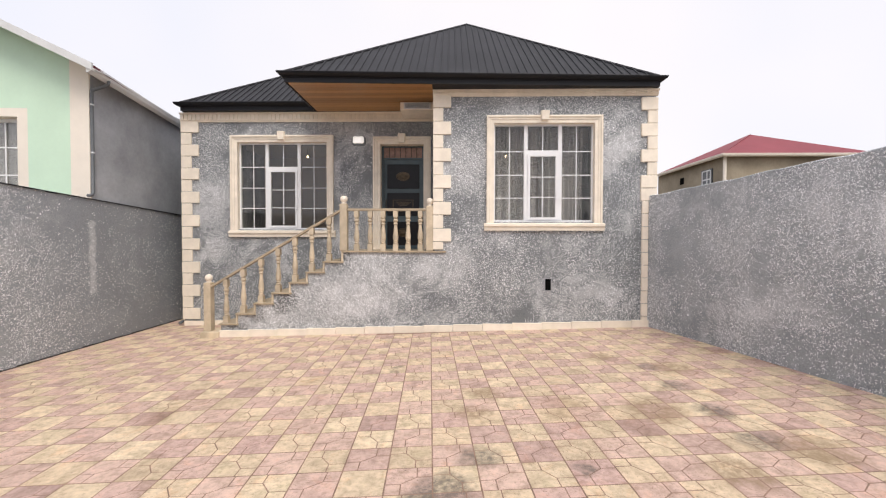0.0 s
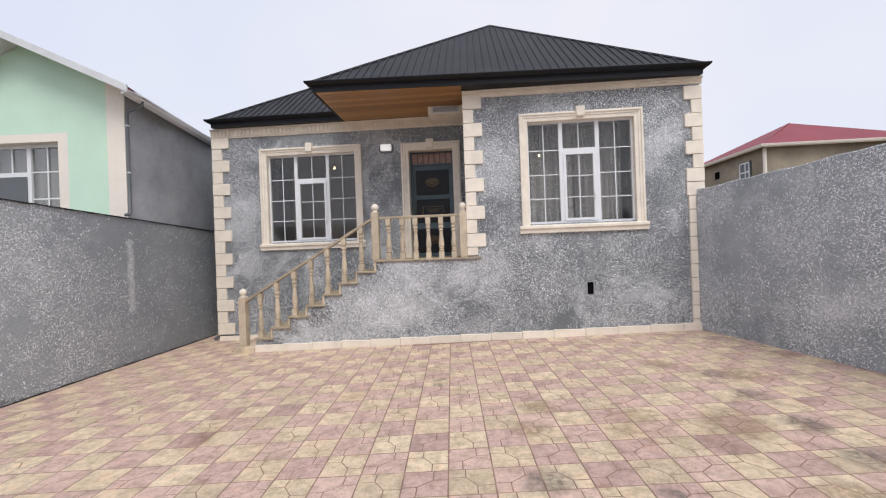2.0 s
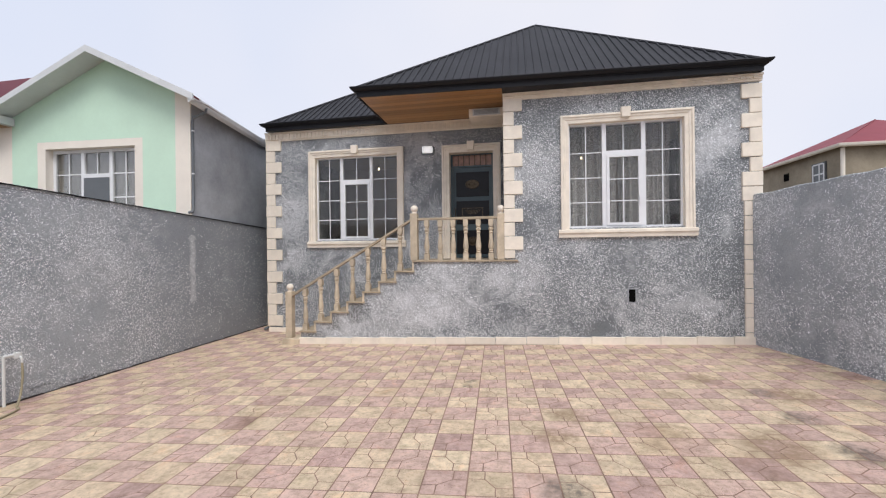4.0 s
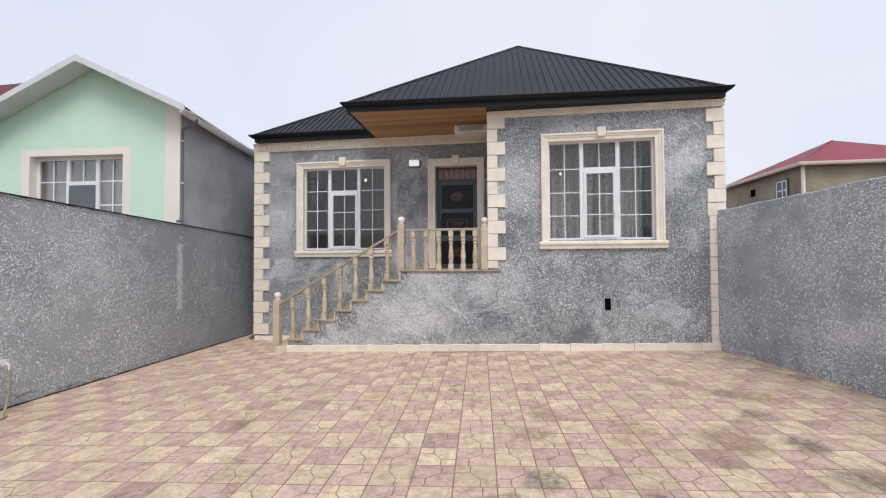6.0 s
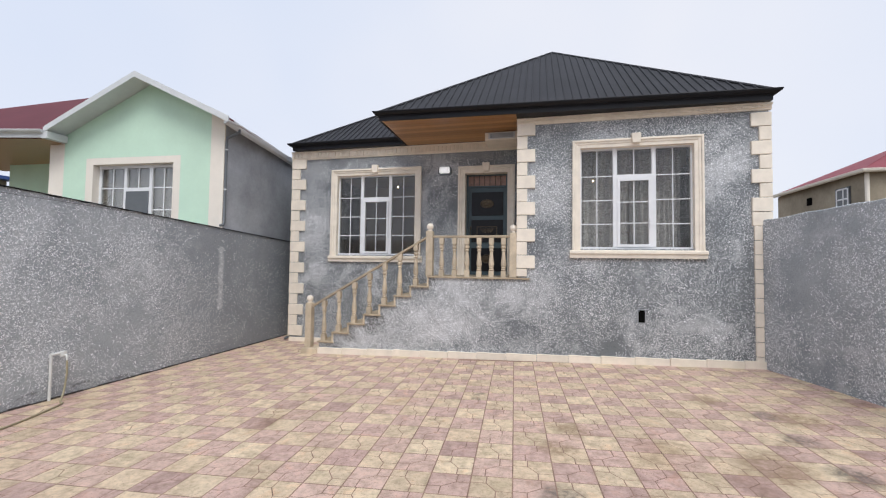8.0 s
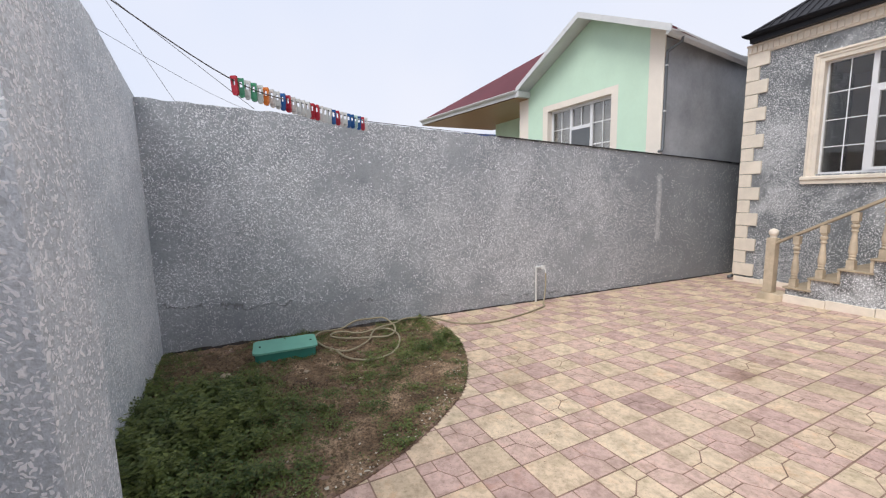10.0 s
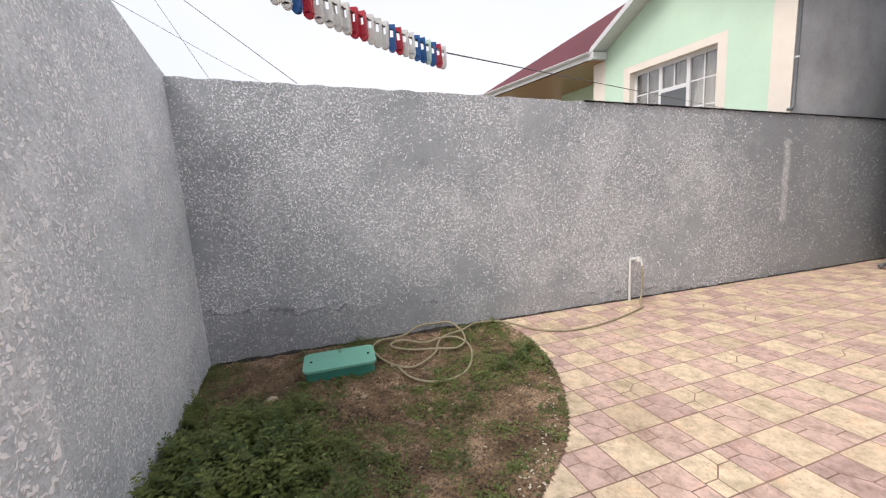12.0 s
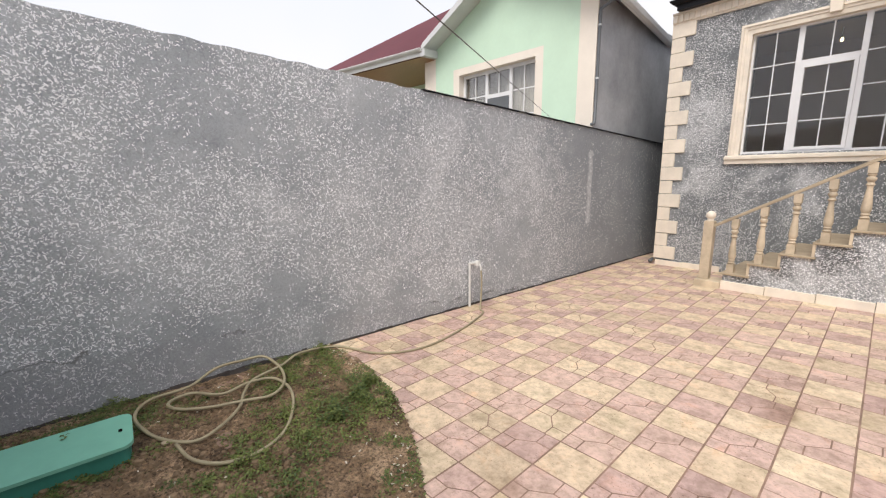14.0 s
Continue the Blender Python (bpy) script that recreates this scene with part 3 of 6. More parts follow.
bm = bmesh.new()
xs = [YARD_L - 0.2, -5.2, -4.6, -4.0, -1.9, -1.88, 6.2]
zs = [2.74, 2.80, 2.90, 3.00, 3.06, 2.1, 2.1]
fr = [bm.verts.new((x, min(back_y(x), back_y(-2.0)), z)) for x, z in zip(xs, zs)]
fb = [bm.verts.new((x, min(back_y(x), back_y(-2.0)), -0.6)) for x in xs]
br = [bm.verts.new((x, min(back_y(x), back_y(-2.0)) - 0.22, z)) for x, z in zip(xs, zs)]
bb = [bm.verts.new((x, min(back_y(x), back_y(-2.0)) - 0.22, -0.6)) for x in xs]
for i in range(len(xs) - 1):
    bm.faces.new((fb[i], fb[i + 1], fr[i + 1], fr[i]))
    bm.faces.new((bb[i + 1], bb[i], br[i], br[i + 1]))
    bm.faces.new((fr[i], fr[i + 1], br[i + 1], br[i]))
bm.faces.new((fb[0], fr[0], br[0], bb[0]))
bm.faces.new((fb[-1], bb[-1], br[-1], fr[-1]))
bmesh.ops.recalc_face_normals(bm, faces=bm.faces)
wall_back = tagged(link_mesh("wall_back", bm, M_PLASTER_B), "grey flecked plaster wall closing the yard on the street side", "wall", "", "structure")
bm = bmesh.new()
prism(bm, [(-2.42, back_y(-2.42) - 0.05), (-2.42, -0.58), (-1.87, -0.56), (-1.87, back_y(-2.0) - 0.05)], 'z', -0.3, 3.2)
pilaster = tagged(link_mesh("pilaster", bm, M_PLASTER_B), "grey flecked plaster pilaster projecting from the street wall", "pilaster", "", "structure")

bm = bmesh.new()
n = 40
prev = None
for i in range(n + 1):
    y = FRONT + 0.14 - (FRONT + 1.2) * i / n
    x = right_x(y)
    zt = 2.375 + 0.035 * (FRONT - y) + 0.008 * math.sin(i * 2.1) + 0.005 * math.sin(i * 5.3)
    ring = [bm.verts.new(p) for p in ((x, y, -0.5), (x, y, zt - 0.012), (x + 0.015, y, zt), (x + 0.22, y, zt), (x + 0.22, y, -0.5))]
    if prev:
        for a in range(5):
            bm.faces.new((prev[a], prev[(a + 1) % 5], ring[(a + 1) % 5], ring[a]))
    else:
        bm.faces.new(ring)
    prev = ring
bm.faces.new(prev[::-1])
bmesh.ops.recalc_face_normals(bm, faces=bm.faces)
wall_right = tagged(link_mesh("wall_right", bm, M_PLASTER_R), "pale grey flecked plaster yard wall with a rough top", "wall", "", "structure")

# ---------------------------------------------------------------- house walls with openings
LW = (-3.79, -1.945, 1.82, 3.60)     # left window's opening: x0, x1, z0, z1
RW = (1.325, 3.065, 1.925, 3.63)
DR = (-0.855, 0.03, DECK, 3.55)


def wall_with_holes(bm, x0, x1, z0, z1, y0, y1, holes):
    """One closed shell of a wall along x, from its face y0 to its back y1, with openings through it."""
    xs_ = sorted({x0, x1, *(h[0] for h in holes), *(h[1] for h in holes)})
    zs_ = sorted({z0, z1, *(h[2] for h in holes), *(h[3] for h in holes)})
    solid = {(i, k): not any(h[0] <= (xs_[i] + xs_[i + 1]) / 2 <= h[1] and h[2] <= (zs_[k] + zs_[k + 1]) / 2 <= h[3] for h in holes)
             for i in range(len(xs_) - 1) for k in range(len(zs_) - 1)}
    cache = {}

    def v(i, k, side):
        if (i, k, side) not in cache:
            cache[i, k, side] = bm.verts.new((xs_[i], (y0, y1)[side], zs_[k]))
        return cache[i, k, side]

    for (i, k), on in solid.items():
        if not on:
            continue
        bm.faces.new((v(i, k, 0), v(i + 1, k, 0), v(i + 1, k + 1, 0), v(i, k + 1, 0)))
        bm.faces.new((v(i, k, 1), v(i, k + 1, 1), v(i + 1, k + 1, 1), v(i + 1, k, 1)))
        for (di, dk), (a, b2) in (((-1, 0), ((i, k), (i, k + 1))), ((1, 0), ((i + 1, k), (i + 1, k + 1))), ((0, -1), ((i, k), (i + 1, k))), ((0, 1), ((i, k + 1), (i + 1, k + 1)))):
            if not solid.get((i + di, k + dk), False):
                bm.faces.new((v(*a, 0), v(*b2, 0), v(*b2, 1), v(*a, 1)))
    bmesh.ops.recalc_face_normals(bm, faces=bm.faces)


bm = bmesh.new()
wall_with_holes(bm, XL, XM, -0.4, 4.185, BACK, BACK + 0.35, [LW, DR])
house_wall_left = tagged(link_mesh("wall_house_entrance", bm, M_PLASTER), "grey flecked plaster facade with the entrance door and a window", "wall", "", "structure")
bm = bmesh.new()
wall_with_holes(bm, XM, XR, -0.4, 4.19, FRONT, FRONT + 0.35, [RW])
house_wall_right = tagged(link_mesh("wall_house_front", bm, M_PLASTER), "grey flecked plaster front block of the house", "wall", "", "structure")
for nm, b4 in (("wall_house_west", (XL, XL + 0.3, BACK + 0.35, 16.0)), ("wall_porch_side", (XM, XM + 0.3, FRONT + 0.35, BACK + 0.35)),
               ("wall_house_east", (XR - 0.3, XR, FRONT + 0.35, 16.0)), ("wall_house_rear", (XL + 0.3, XR - 0.3, 15.7, 16.0))):
    bm = bmesh.new()
    box(bm, *b4, -0.4, 4.19)
    tagged(link_mesh(nm, bm, M_PLASTER), "grey flecked plaster side wall of the house", "wall", "", "structure")
bm = bmesh.new()
box(bm, XL + 0.3, XM, 11.5, 11.6, 1.3, 4.19)
box(bm, XM - 0.05, XM + 0.05, BACK + 0.36, 11.5, 1.3, 4.19)
box(bm, XM + 0.3, XR - 0.3, 10.5, 10.6, 1.3, 4.19)
box(bm, -1.3, -1.2, BACK + 0.36, 11.5, 1.3, 4.19)
tagged(link_mesh("wall_inside", bm, M_ROOM), "pale painted inner walls of the rooms", "wall", "", "structure")
bm = bmesh.new()
box(bm, XL + 0.3, XM, BACK + 0.352, 11.5, 3.9, 3.95)
box(bm, XM + 0.3, XR - 0.3, FRONT + 0.352, 10.5, 3.9, 3.95)
tagged(link_mesh("ceiling", bm, M_ROOM), "pale room ceiling", "ceiling", "", "structure")
bm = bmesh.new()
box(bm, XL + 0.3, XM, BACK + 0.352, 11.5, DECK - 0.1, DECK)
box(bm, XM + 0.3, XR - 0.3, FRONT + 0.352, 10.5, DECK - 0.1, DECK)
tagged(link_mesh("floor", bm, M_STONE_B), "brown room floor", "floor", "", "structure")

# stair mass, flush with the front block
STEP_X = [-3.52, -3.22, -2.90, -2.58, -2.27, -1.97, -1.67, -1.34]
STEP_Z = [0.12 + 0.185 * k for k in range(8)]
bm = bmesh.new()
outline = [(-3.49, -0.4), (-3.49, STEP_Z[0] - 0.028)]
for k in range(1, 8):
    outline += [(STEP_X[k] + 0.03, STEP_Z[k - 1] - 0.028), (STEP_X[k] + 0.03, STEP_Z[k] - 0.028)]
outline += [(XM, DECK - 0.028), (XM, -0.4)]
prism(bm, outline, 'y', FRONT + 0.002, BACK)
stairs = tagged(link_mesh("staircase", bm, M_PLASTER), "outside staircase of grey flecked plaster with brown stone treads", "staircase", "", "structure")
for k in range(7):
    part("tread", bevelled(STEP_X[k], STEP_X[k + 1] + 0.045, FRONT - 0.035, BACK - 0.002, STEP_Z[k] - 0.028, STEP_Z[k], 0.006), M_TREAD, stairs)
    part("riser", bevelled(STEP_X[k + 1] + 0.004, STEP_X[k + 1] + 0.034, FRONT - 0.024, BACK - 0.002, STEP_Z[k] + 0.001, STEP_Z[k + 1] - 0.029, 0.003), M_STONE_B, stairs)
part("landing_slab", bevelled(-1.34, 0.50, FRONT - 0.035, FRONT - 0.001, DECK - 0.03, DECK, 0.006), M_TREAD, stairs)
part("landing_slab", bevelled(-1.34, XM - 0.002, FRONT + 0.001, BACK - 0.002, DECK - 0.027, DECK, 0.004), M_TREAD, stairs)

# ---------------------------------------------------------------- cream trim
def quoins(parent, x_edge, y_face, side, z0, z1, pitch, wide=0.285, slim=0.15, strip=None):
    """Alternating long and short corner blocks; side +1: the blocks run to +x from the edge."""
    z, k = z1, 0
    while z - pitch > z0 - 0.12:
        zb = max(z - pitch, z0)
        w = (wide, slim)[k % 2]
        edge = x_edge - 0.028 * side
        if strip and z < strip + 0.30:
            w = wide
            if z < strip + 0.1:
                edge, w = x_edge + 0.115 * side, 0.225
        xa, xb = (edge, x_edge + w * side)
        d_ = (0.034, 0.028)[k % 2] + 0.002 * math.sin(k * 2.3)
        part("quoin_block", bevelled(min(xa, xb), max(xa, xb), y_face - d_, y_face + (0.22, 0.15)[k % 2], zb + 0.004, z - 0.004, 0.009), M_STONE, parent)
        z -= pitch
        k += 1


quoins(house_wall_right, XM, FRONT, +1, DECK + 0.02, 4.125, 0.2317)
quoins(house_wall_right, XR, FRONT, -1, 0.10, 4.055, 0.2215, 0.25, 0.14, strip=2.25)
quoins(house_wall_left, XL, BACK, +1, -0.15, 4.033, 0.2396, 0.335, 0.185)


def cornice(parent, x0, x1, y, zb, zt, dentils=False):
    prof = [(y + 0.02, zb), (y - 0.03, zb), (y - 0.036, zb + 0.012), (y - 0.03, zb + 0.024), (y - 0.042, zb + 0.028), (y - 0.042, zt - 0.035), (y - 0.072, zt - 0.028), (y - 0.075, zt), (y + 0.02, zt)]
    b_ = bmesh.new()
    prism(b_, prof, 'x', x0, x1)
    part("cornice", b_, M_STONE, parent, "cream moulded stone cornice")
    if dentils:
        b_ = bmesh.new()
        x = x0 + 0.03
        while x < x1 - 0.05:
            box(b_, x, x + 0.050, y - 0.066, y - 0.041, zb + 0.034, zt - 0.037)
            x += 0.086
        part("dentil_row", b_, M_STONE, parent)


cornice(house_wall_right, XM - 0.03, XR + 0.03, FRONT, 4.085, 4.188, True)
cornice(house_wall_left, XL - 0.03, XM - 0.001, BACK, 4.005, 4.188, True)


def frame_trim(name, parent, x0, x1, z0, z1, y, w, jambs_to, sides=True):
    """Moulded architrave round an opening (x0..x1, z0..z1), w wide, open at the foot."""
    b_ = bmesh.new()
    prof = [(0.0, -0.001), (0.0, 0.055), (0.25, 0.060), (0.32, 0.042), (0.55, 0.040), (0.62, 0.028), (1.0, 0.024), (1.0, -0.16)]
    rows = []
    for u, d in prof:
        o = w * (1 - u) - (0.005 if u == 1.0 else 0)
        yy = y - d
        rows.append([b_.verts.new(p) for p in ((x0 - o, yy, jambs_to), (x0 - o, yy, z1 + o), (x1 + o, yy, z1 + o), (x1 + o, yy, jambs_to))])
    for a, b2 in zip(rows, rows[1:]):
        for i in range(3):
            b_.faces.new((a[i], a[i + 1], b2[i + 1], b2[i]))
    bmesh.ops.recalc_face_normals(b_, faces=b_.faces)
    part(name, b_, M_STONE, parent, "cream moulded stone surround")


def keystone(parent, x, y, z0, z1):
    b_ = bmesh.new()
    prism(b_, [(x - 0.062, z0), (x + 0.062, z0), (x + 0.075, z1), (x - 0.075, z1)], 'y', y - 0.095, y - 0.02)
    bmesh.ops.bevel(b_, geom=list(b_.edges), offset=0.008, segments=1, affect='EDGES')
    part("keystone", b_, M_STONE, parent)


def grid_window(name, hole, y, label, curtain, casement_side=1):
    x0, x1, z0, z1 = hole
    win = holder(name, (x0 + x1) / 2, y, z0, label, "window", "windows of the house", "structure")
    w = 0.125 if y < 8 else 0.135
    frame_trim("stone_surround", win, x0, x1, z0, z1, y, w, z0 - 0.04)
    keystone(win, (x0 + x1) / 2, y, z1 + 0.03, z1 + w + 0.07)
    b_ = bmesh.new()
    zs_ = z0 - 0.155
    prism(b_, [(y + 0.12, z0 - 0.002), (y - 0.05, z0 - 0.03), (y - 0.075, z0 - 0.04), (y - 0.075, z0 - 0.08), (y - 0.05, z0 - 0.095), (y - 0.045, zs_), (y + 0.001, zs_), (y + 0.001, z0 - 0.06), (y + 0.12, z0 - 0.06)], 'x', x0 - w - 0.04, x1 + w + 0.04)
    # the inner part of the sill stays within the opening
    part("window_sill", b_, M_STONE, win)
    yf = y + 0.07
    t, d = 0.032, 0.06
    b_ = bmesh.new()
    box(b_, x0, x0 + t, yf, yf + d, z0, z1)
    box(b_, x1 - t, x1, yf, yf + d, z0, z1)
    box(b_, x0 + t, x1 - t, yf, yf + d, z1 - t, z1)
    box(b_, x0 + t, x1 - t, yf, yf + d, z0, z0 + t)
    W = x1 - x0
    m1, m2 = x0 + W * (0.325 if y < 8 else 0.313), x0 + W * (0.668 if y < 8 else 0.674)
    for mx in (m1, m2):
        box(b_, mx - 0.032, mx + 0.032, yf - 0.003, yf + d, z0 + t, z1 - t)
    zt = z1 - (0.487 if y < 8 else 0.520)
    box(b_, m1 + 0.032, m2 - 0.032, yf - 0.002, yf + d, zt - 0.03, zt + 0.03)
    part("window_frame", b_, M_PVC, win)
    # opening sash in the middle
    b_ = bmesh.new()
    sx0, sx1, sz0, sz1, s = m1 + 0.034, m2 - 0.034, z0 + t + 0.002, zt - 0.032, 0.045
    ys = yf - 0.014
    box(b_, sx0, sx0 + s, ys, ys + d, sz0, sz1)
    box(b_, sx1 - s, sx1, ys, ys + d, sz0, sz1)
    box(b_, sx0 + s, sx1 - s, ys, ys + d, sz0, sz0 + s)
    box(b_, sx0 + s, sx1 - s, ys, ys + d, sz1 - s, sz1)
    sash = part("sash", b_, M_PVC, win)
    panes = [(x0 + t, m1 - 0.032, z0 + t, z1 - t, 4), (m2 + 0.032, x1 - t, z0 + t, z1 - t, 4),
             (m1 + 0.032, m2 - 0.032, zt + 0.03, z1 - t, 1), (sx0 + s, sx1 - s, sz0 + s, sz1 - s, 3)]
    for a, b2, c, e, rows in panes:
        g = bmesh.new()
        box(g, a, b2, yf + 0.026, yf + 0.032, c, e)
        p_ = part("pane", g, M_GLASS, win)
        p_.visible_shadow = False
        g = bmesh.new()
        mx = (a + b2) / 2
        box(g, mx - 0.0075, mx + 0.0075, yf + 0.018, yf + 0.025, c, e)
        for k in range(1, rows):
            zz = e - (e - c) * (k / rows if rows != 4 else (0.27, 0.52, 0.765)[k - 1])
            box(g, a, mx - 0.0075, yf + 0.018, yf + 0.025, zz - 0.0075, zz + 0.0075)
            box(g, mx + 0.0075, b2, yf + 0.018, yf + 0.025, zz - 0.0075, zz + 0.0075)
        part("glazing_bars", g, M_PVC, win)
    g = bmesh.new()
    hx = sx1 - s * 0.5
    box(g, hx - 0.012, hx + 0.012, ys - 0.03, ys - 0.001, sz0 + 0.35, sz0 + 0.47)
    part("handle", g, M_PVC, win)
    return win


grid_window("window_1", LW, BACK, "white grid window in a cream stone surround beside the stairs", False)
grid_window("window_2", RW, FRONT, "white grid window with lace curtains in a cream stone surround", True)

# lace curtains behind the front window
curt = holder("curtain", 2.2, FRONT + 0.5, DECK, "sheer grey lace curtains hanging behind the front window", "curtain")
for xa, xb in ((1.25, 2.18), (2.20, 3.02)):
    bm = bmesh.new()
    cols_ = 90
    prev = None
    for i in range(cols_ + 1):
        u = i / cols_
        x = xa + (xb - xa) * u
        y = FRONT + 0.50 + 0.045 * math.sin(u * 46 + 1.5 * math.sin(u * 9)) + 0.015 * math.sin(u * 23 + 1)
        col_ = [bm.verts.new((x + 0.01 * math.sin(k + i * .3), y, DECK + 0.03 + (3.75 - DECK) * k / 6)) for k in range(7)]
        if prev:
            for k in range(6):
                bm.faces.new((prev[k], col_[k], col_[k + 1], prev[k + 1]))
        prev = col_
    part("drape", bm, M_LACE, curt, smooth=True)
bm = tube([(1.1, FRONT + 0.52, 3.78), (3.4, FRONT + 0.52, 3.78)], 0.012)
part("curtain_rod", bm, M_PVC, curt)

# ---------------------------------------------------------------- door
door = holder("door_1", (DR[0] + DR[1]) / 2, BACK, DECK, "closed teal-grey steel front door with black panels and a brown transom", "door", "", "structure")
frame_trim("stone_surround", door, DR[0], DR[1], DECK, DR[3], BACK, 0.145, DECK + 0.001)
keystone(door, (DR[0] + DR[1]) / 2, BACK, DR[3] + 0.02, DR[3] + 0.2)
YD = BACK + 0.16
bm = bmesh.new()
box(bm, DR[0], DR[0] + 0.045, YD, YD + 0.08, DECK, DR[3])
box(bm, DR[1] - 0.045, DR[1], YD, YD + 0.08, DECK, DR[3])
box(bm, DR[0] + 0.045, DR[1] - 0.045, YD, YD + 0.08, DR[3] - 0.03, DR[3])
box(bm, DR[0] + 0.045, DR[1] - 0.045, YD, YD + 0.08, 3.275, 3.305)
part("door_frame", bm, M_DOOR, door)
bm = bmesh.new()
box(bm, DR[0] + 0.045, DR[1] - 0.045, YD + 0.04, YD + 0.06, 3.305, DR[3] - 0.03)
tran = part("transom", bm, M_LEAD, door, "brown patterned transom light")
bm = bmesh.new()
for k in range(1, 7):
    x = DR[0] + 0.045 + (DR[1] - DR[0] - 0.09) * k / 7
    box(bm, x - 0.008, x + 0.008, YD + 0.02, YD + 0.039, 3.305, DR[3] - 0.03)
part("transom_bars", bm, M_BRONZE, door)
X0, X1 = DR[0] + 0.047, DR[1] - 0.047
bm = bmesh.new()
box(bm, X0, X1, YD + 0.03, YD + 0.07, DECK + 0.01, 3.272)
leaf = part("door_leaf", bm, M_DOOR, door)
for zb, zt in ((2.675, 3.175), (2.11, 2.585), (1.50, 1.985)):
    bm = bmesh.new()
    prof_x0, prof_x1 = X0 + 0.065, X1 - 0.055
    box(bm, prof_x0, prof_x1, YD + 0.016, YD + 0.0295, zb, zt)
    bmesh.ops.bevel(bm, geom=[e for e in bm.edges], offset=0.006, segments=1, affect='EDGES')
    part("panel", bm, M_DOORP, leaf, "black recessed panel")
cx = (X0 + X1) / 2


def medallion(cz, rx, rz):
    b_ = bmesh.new()
    n_ = 28
    rings = []
    for s_, d_ in ((1.0, 0.0), (0.93, 0.014), (0.82, 0.014), (0.76, 0.004), (0.5, 0.006), (0.38, 0.018), (0.05, 0.022)):
        rings.append([b_.verts.new((cx + rx * s_ * math.cos(2 * math.pi * k / n_) * (1 + (0.12 * math.cos(k * math.pi) if 0.3 < s_ < 0.7 else 0)), YD + 0.0155 - d_, cz + rz * s_ * math.sin(2 * math.pi * k / n_))) for k in range(n_)])
    for a, b2 in zip(rings, rings[1:]):
        for k in range(n_):
            b_.faces.new((a[k], a[(k + 1) % n_], b2[(k + 1) % n_], b2[k]))
    b_.faces.new(rings[-1])
    bmesh.ops.recalc_face_normals(b_, faces=b_.faces)
    part("medallion", b_, M_BRONZE, leaf, "oval dark bronze ornament")


medallion(2.925, 0.145, 0.095)
medallion(1.76, 0.12, 0.095)
bm = bmesh.new()
w_, zc = 0.215, 2.345
prism(bm, [(cx - w_, zc - 0.10), (cx - w_, zc + 0.10), (cx + w_, zc + 0.10), (cx + w_, zc - 0.10), (cx + w_ - 0.018, zc - 0.10), (cx + w_ - 0.018, zc + 0.085), (cx - w_ + 0.018, zc + 0.085), (cx - w_ + 0.018, zc - 0.10)], 'y', YD - 0.002, YD + 0.0155)
for k in range(-4, 5):
    prism(bm, [(cx + k * 0.038, zc + 0.055), (cx + k * 0.038 + 0.022, zc + 0.055), (cx + k * 0.018 + 0.009, zc - 0.03), (cx + k * 0.018, zc - 0.03)], 'y', YD + 0.001, YD + 0.0155)
part("fan_ornament", bm, M_BRONZE, leaf, "bronze fan-shaped ornament in a square frame")
bm = tube(smooth_path([(X0 + 0.05, YD + 0.03, 2.20), (X0 + 0.05, YD - 0.03, 2.22), (X0 + 0.05, YD - 0.03, 2.42), (X0 + 0.05, YD + 0.03, 2.44)], 5), 0.010)
part("door_handle", bm, M_BRONZE, door)

# ---------------------------------------------------------------- wall lamp
lamp = holder("wall_lamp", -1.295, BACK, 3.54, "lit white bulkhead lamp on the wall beside the door", "wall lamp")
bm = bmesh.new()
prism(bm, [(x + 0.0, z) for x, z in ((-1.435, 3.60), (-1.425, 3.545), (-1.39, 3.525), (-1.19, 3.525), (-1.155, 3.545), (-1.145, 3.60), (-1.145, 3.65), (-1.155, 3.685), (-1.19, 3.70), (-1.39, 3.70), (-1.425, 3.685), (-1.435, 3.65))], 'y', BACK - 0.035, BACK - 0.001)
part("back_plate", bm, M_DARKPIPE, lamp, "dark grey housing")
part("diffuser", bevelled(-1.40, -1.18, BACK - 0.105, BACK - 0.036, 3.555, 3.688, 0.035, 4), M_LAMP, lamp, "lit white cover", True)
for x in (-1.36, -1.29, -1.22):
    part("guard_bar", bevelled(x - 0.004, x + 0.004, BACK - 0.112, BACK - 0.106, 3.57, 3.67, 0.001, 1), M_GUTTER, lamp)

# ceiling lamp in the left room
cl = holder("ceiling_lamp", -3.05, 10.5, 3.9, "small lit bulb hanging from the room's ceiling", "ceiling lamp")
part("cord", tube([(-3.05, 10.5, 3.9), (-3.05, 10.5, 3.745)], 0.006), M_WIRE, cl)
part("bulb", lathe([(0.010, 3.745), (0.018, 3.73), (0.026, 3.705), (0.020, 3.685), (0.006, 3.675)], -3.05, 10.5), M_BULB, cl, smooth=True)

cl2 = holder("ceiling_lamp", 1.575, 7.70, 3.9, "small lit bulb hanging behind the front window", "ceiling lamp")
part("cord", tube([(1.575, 7.70, 3.9), (1.575, 7.70, 3.155)], 0.004), M_WIRE, cl2)
part("bulb", lathe([(0.006, 3.155), (0.011, 3.145), (0.015, 3.13), (0.010, 3.115), (0.004, 3.108)], 1.575, 7.70), M_BULB, cl2, smooth=True)

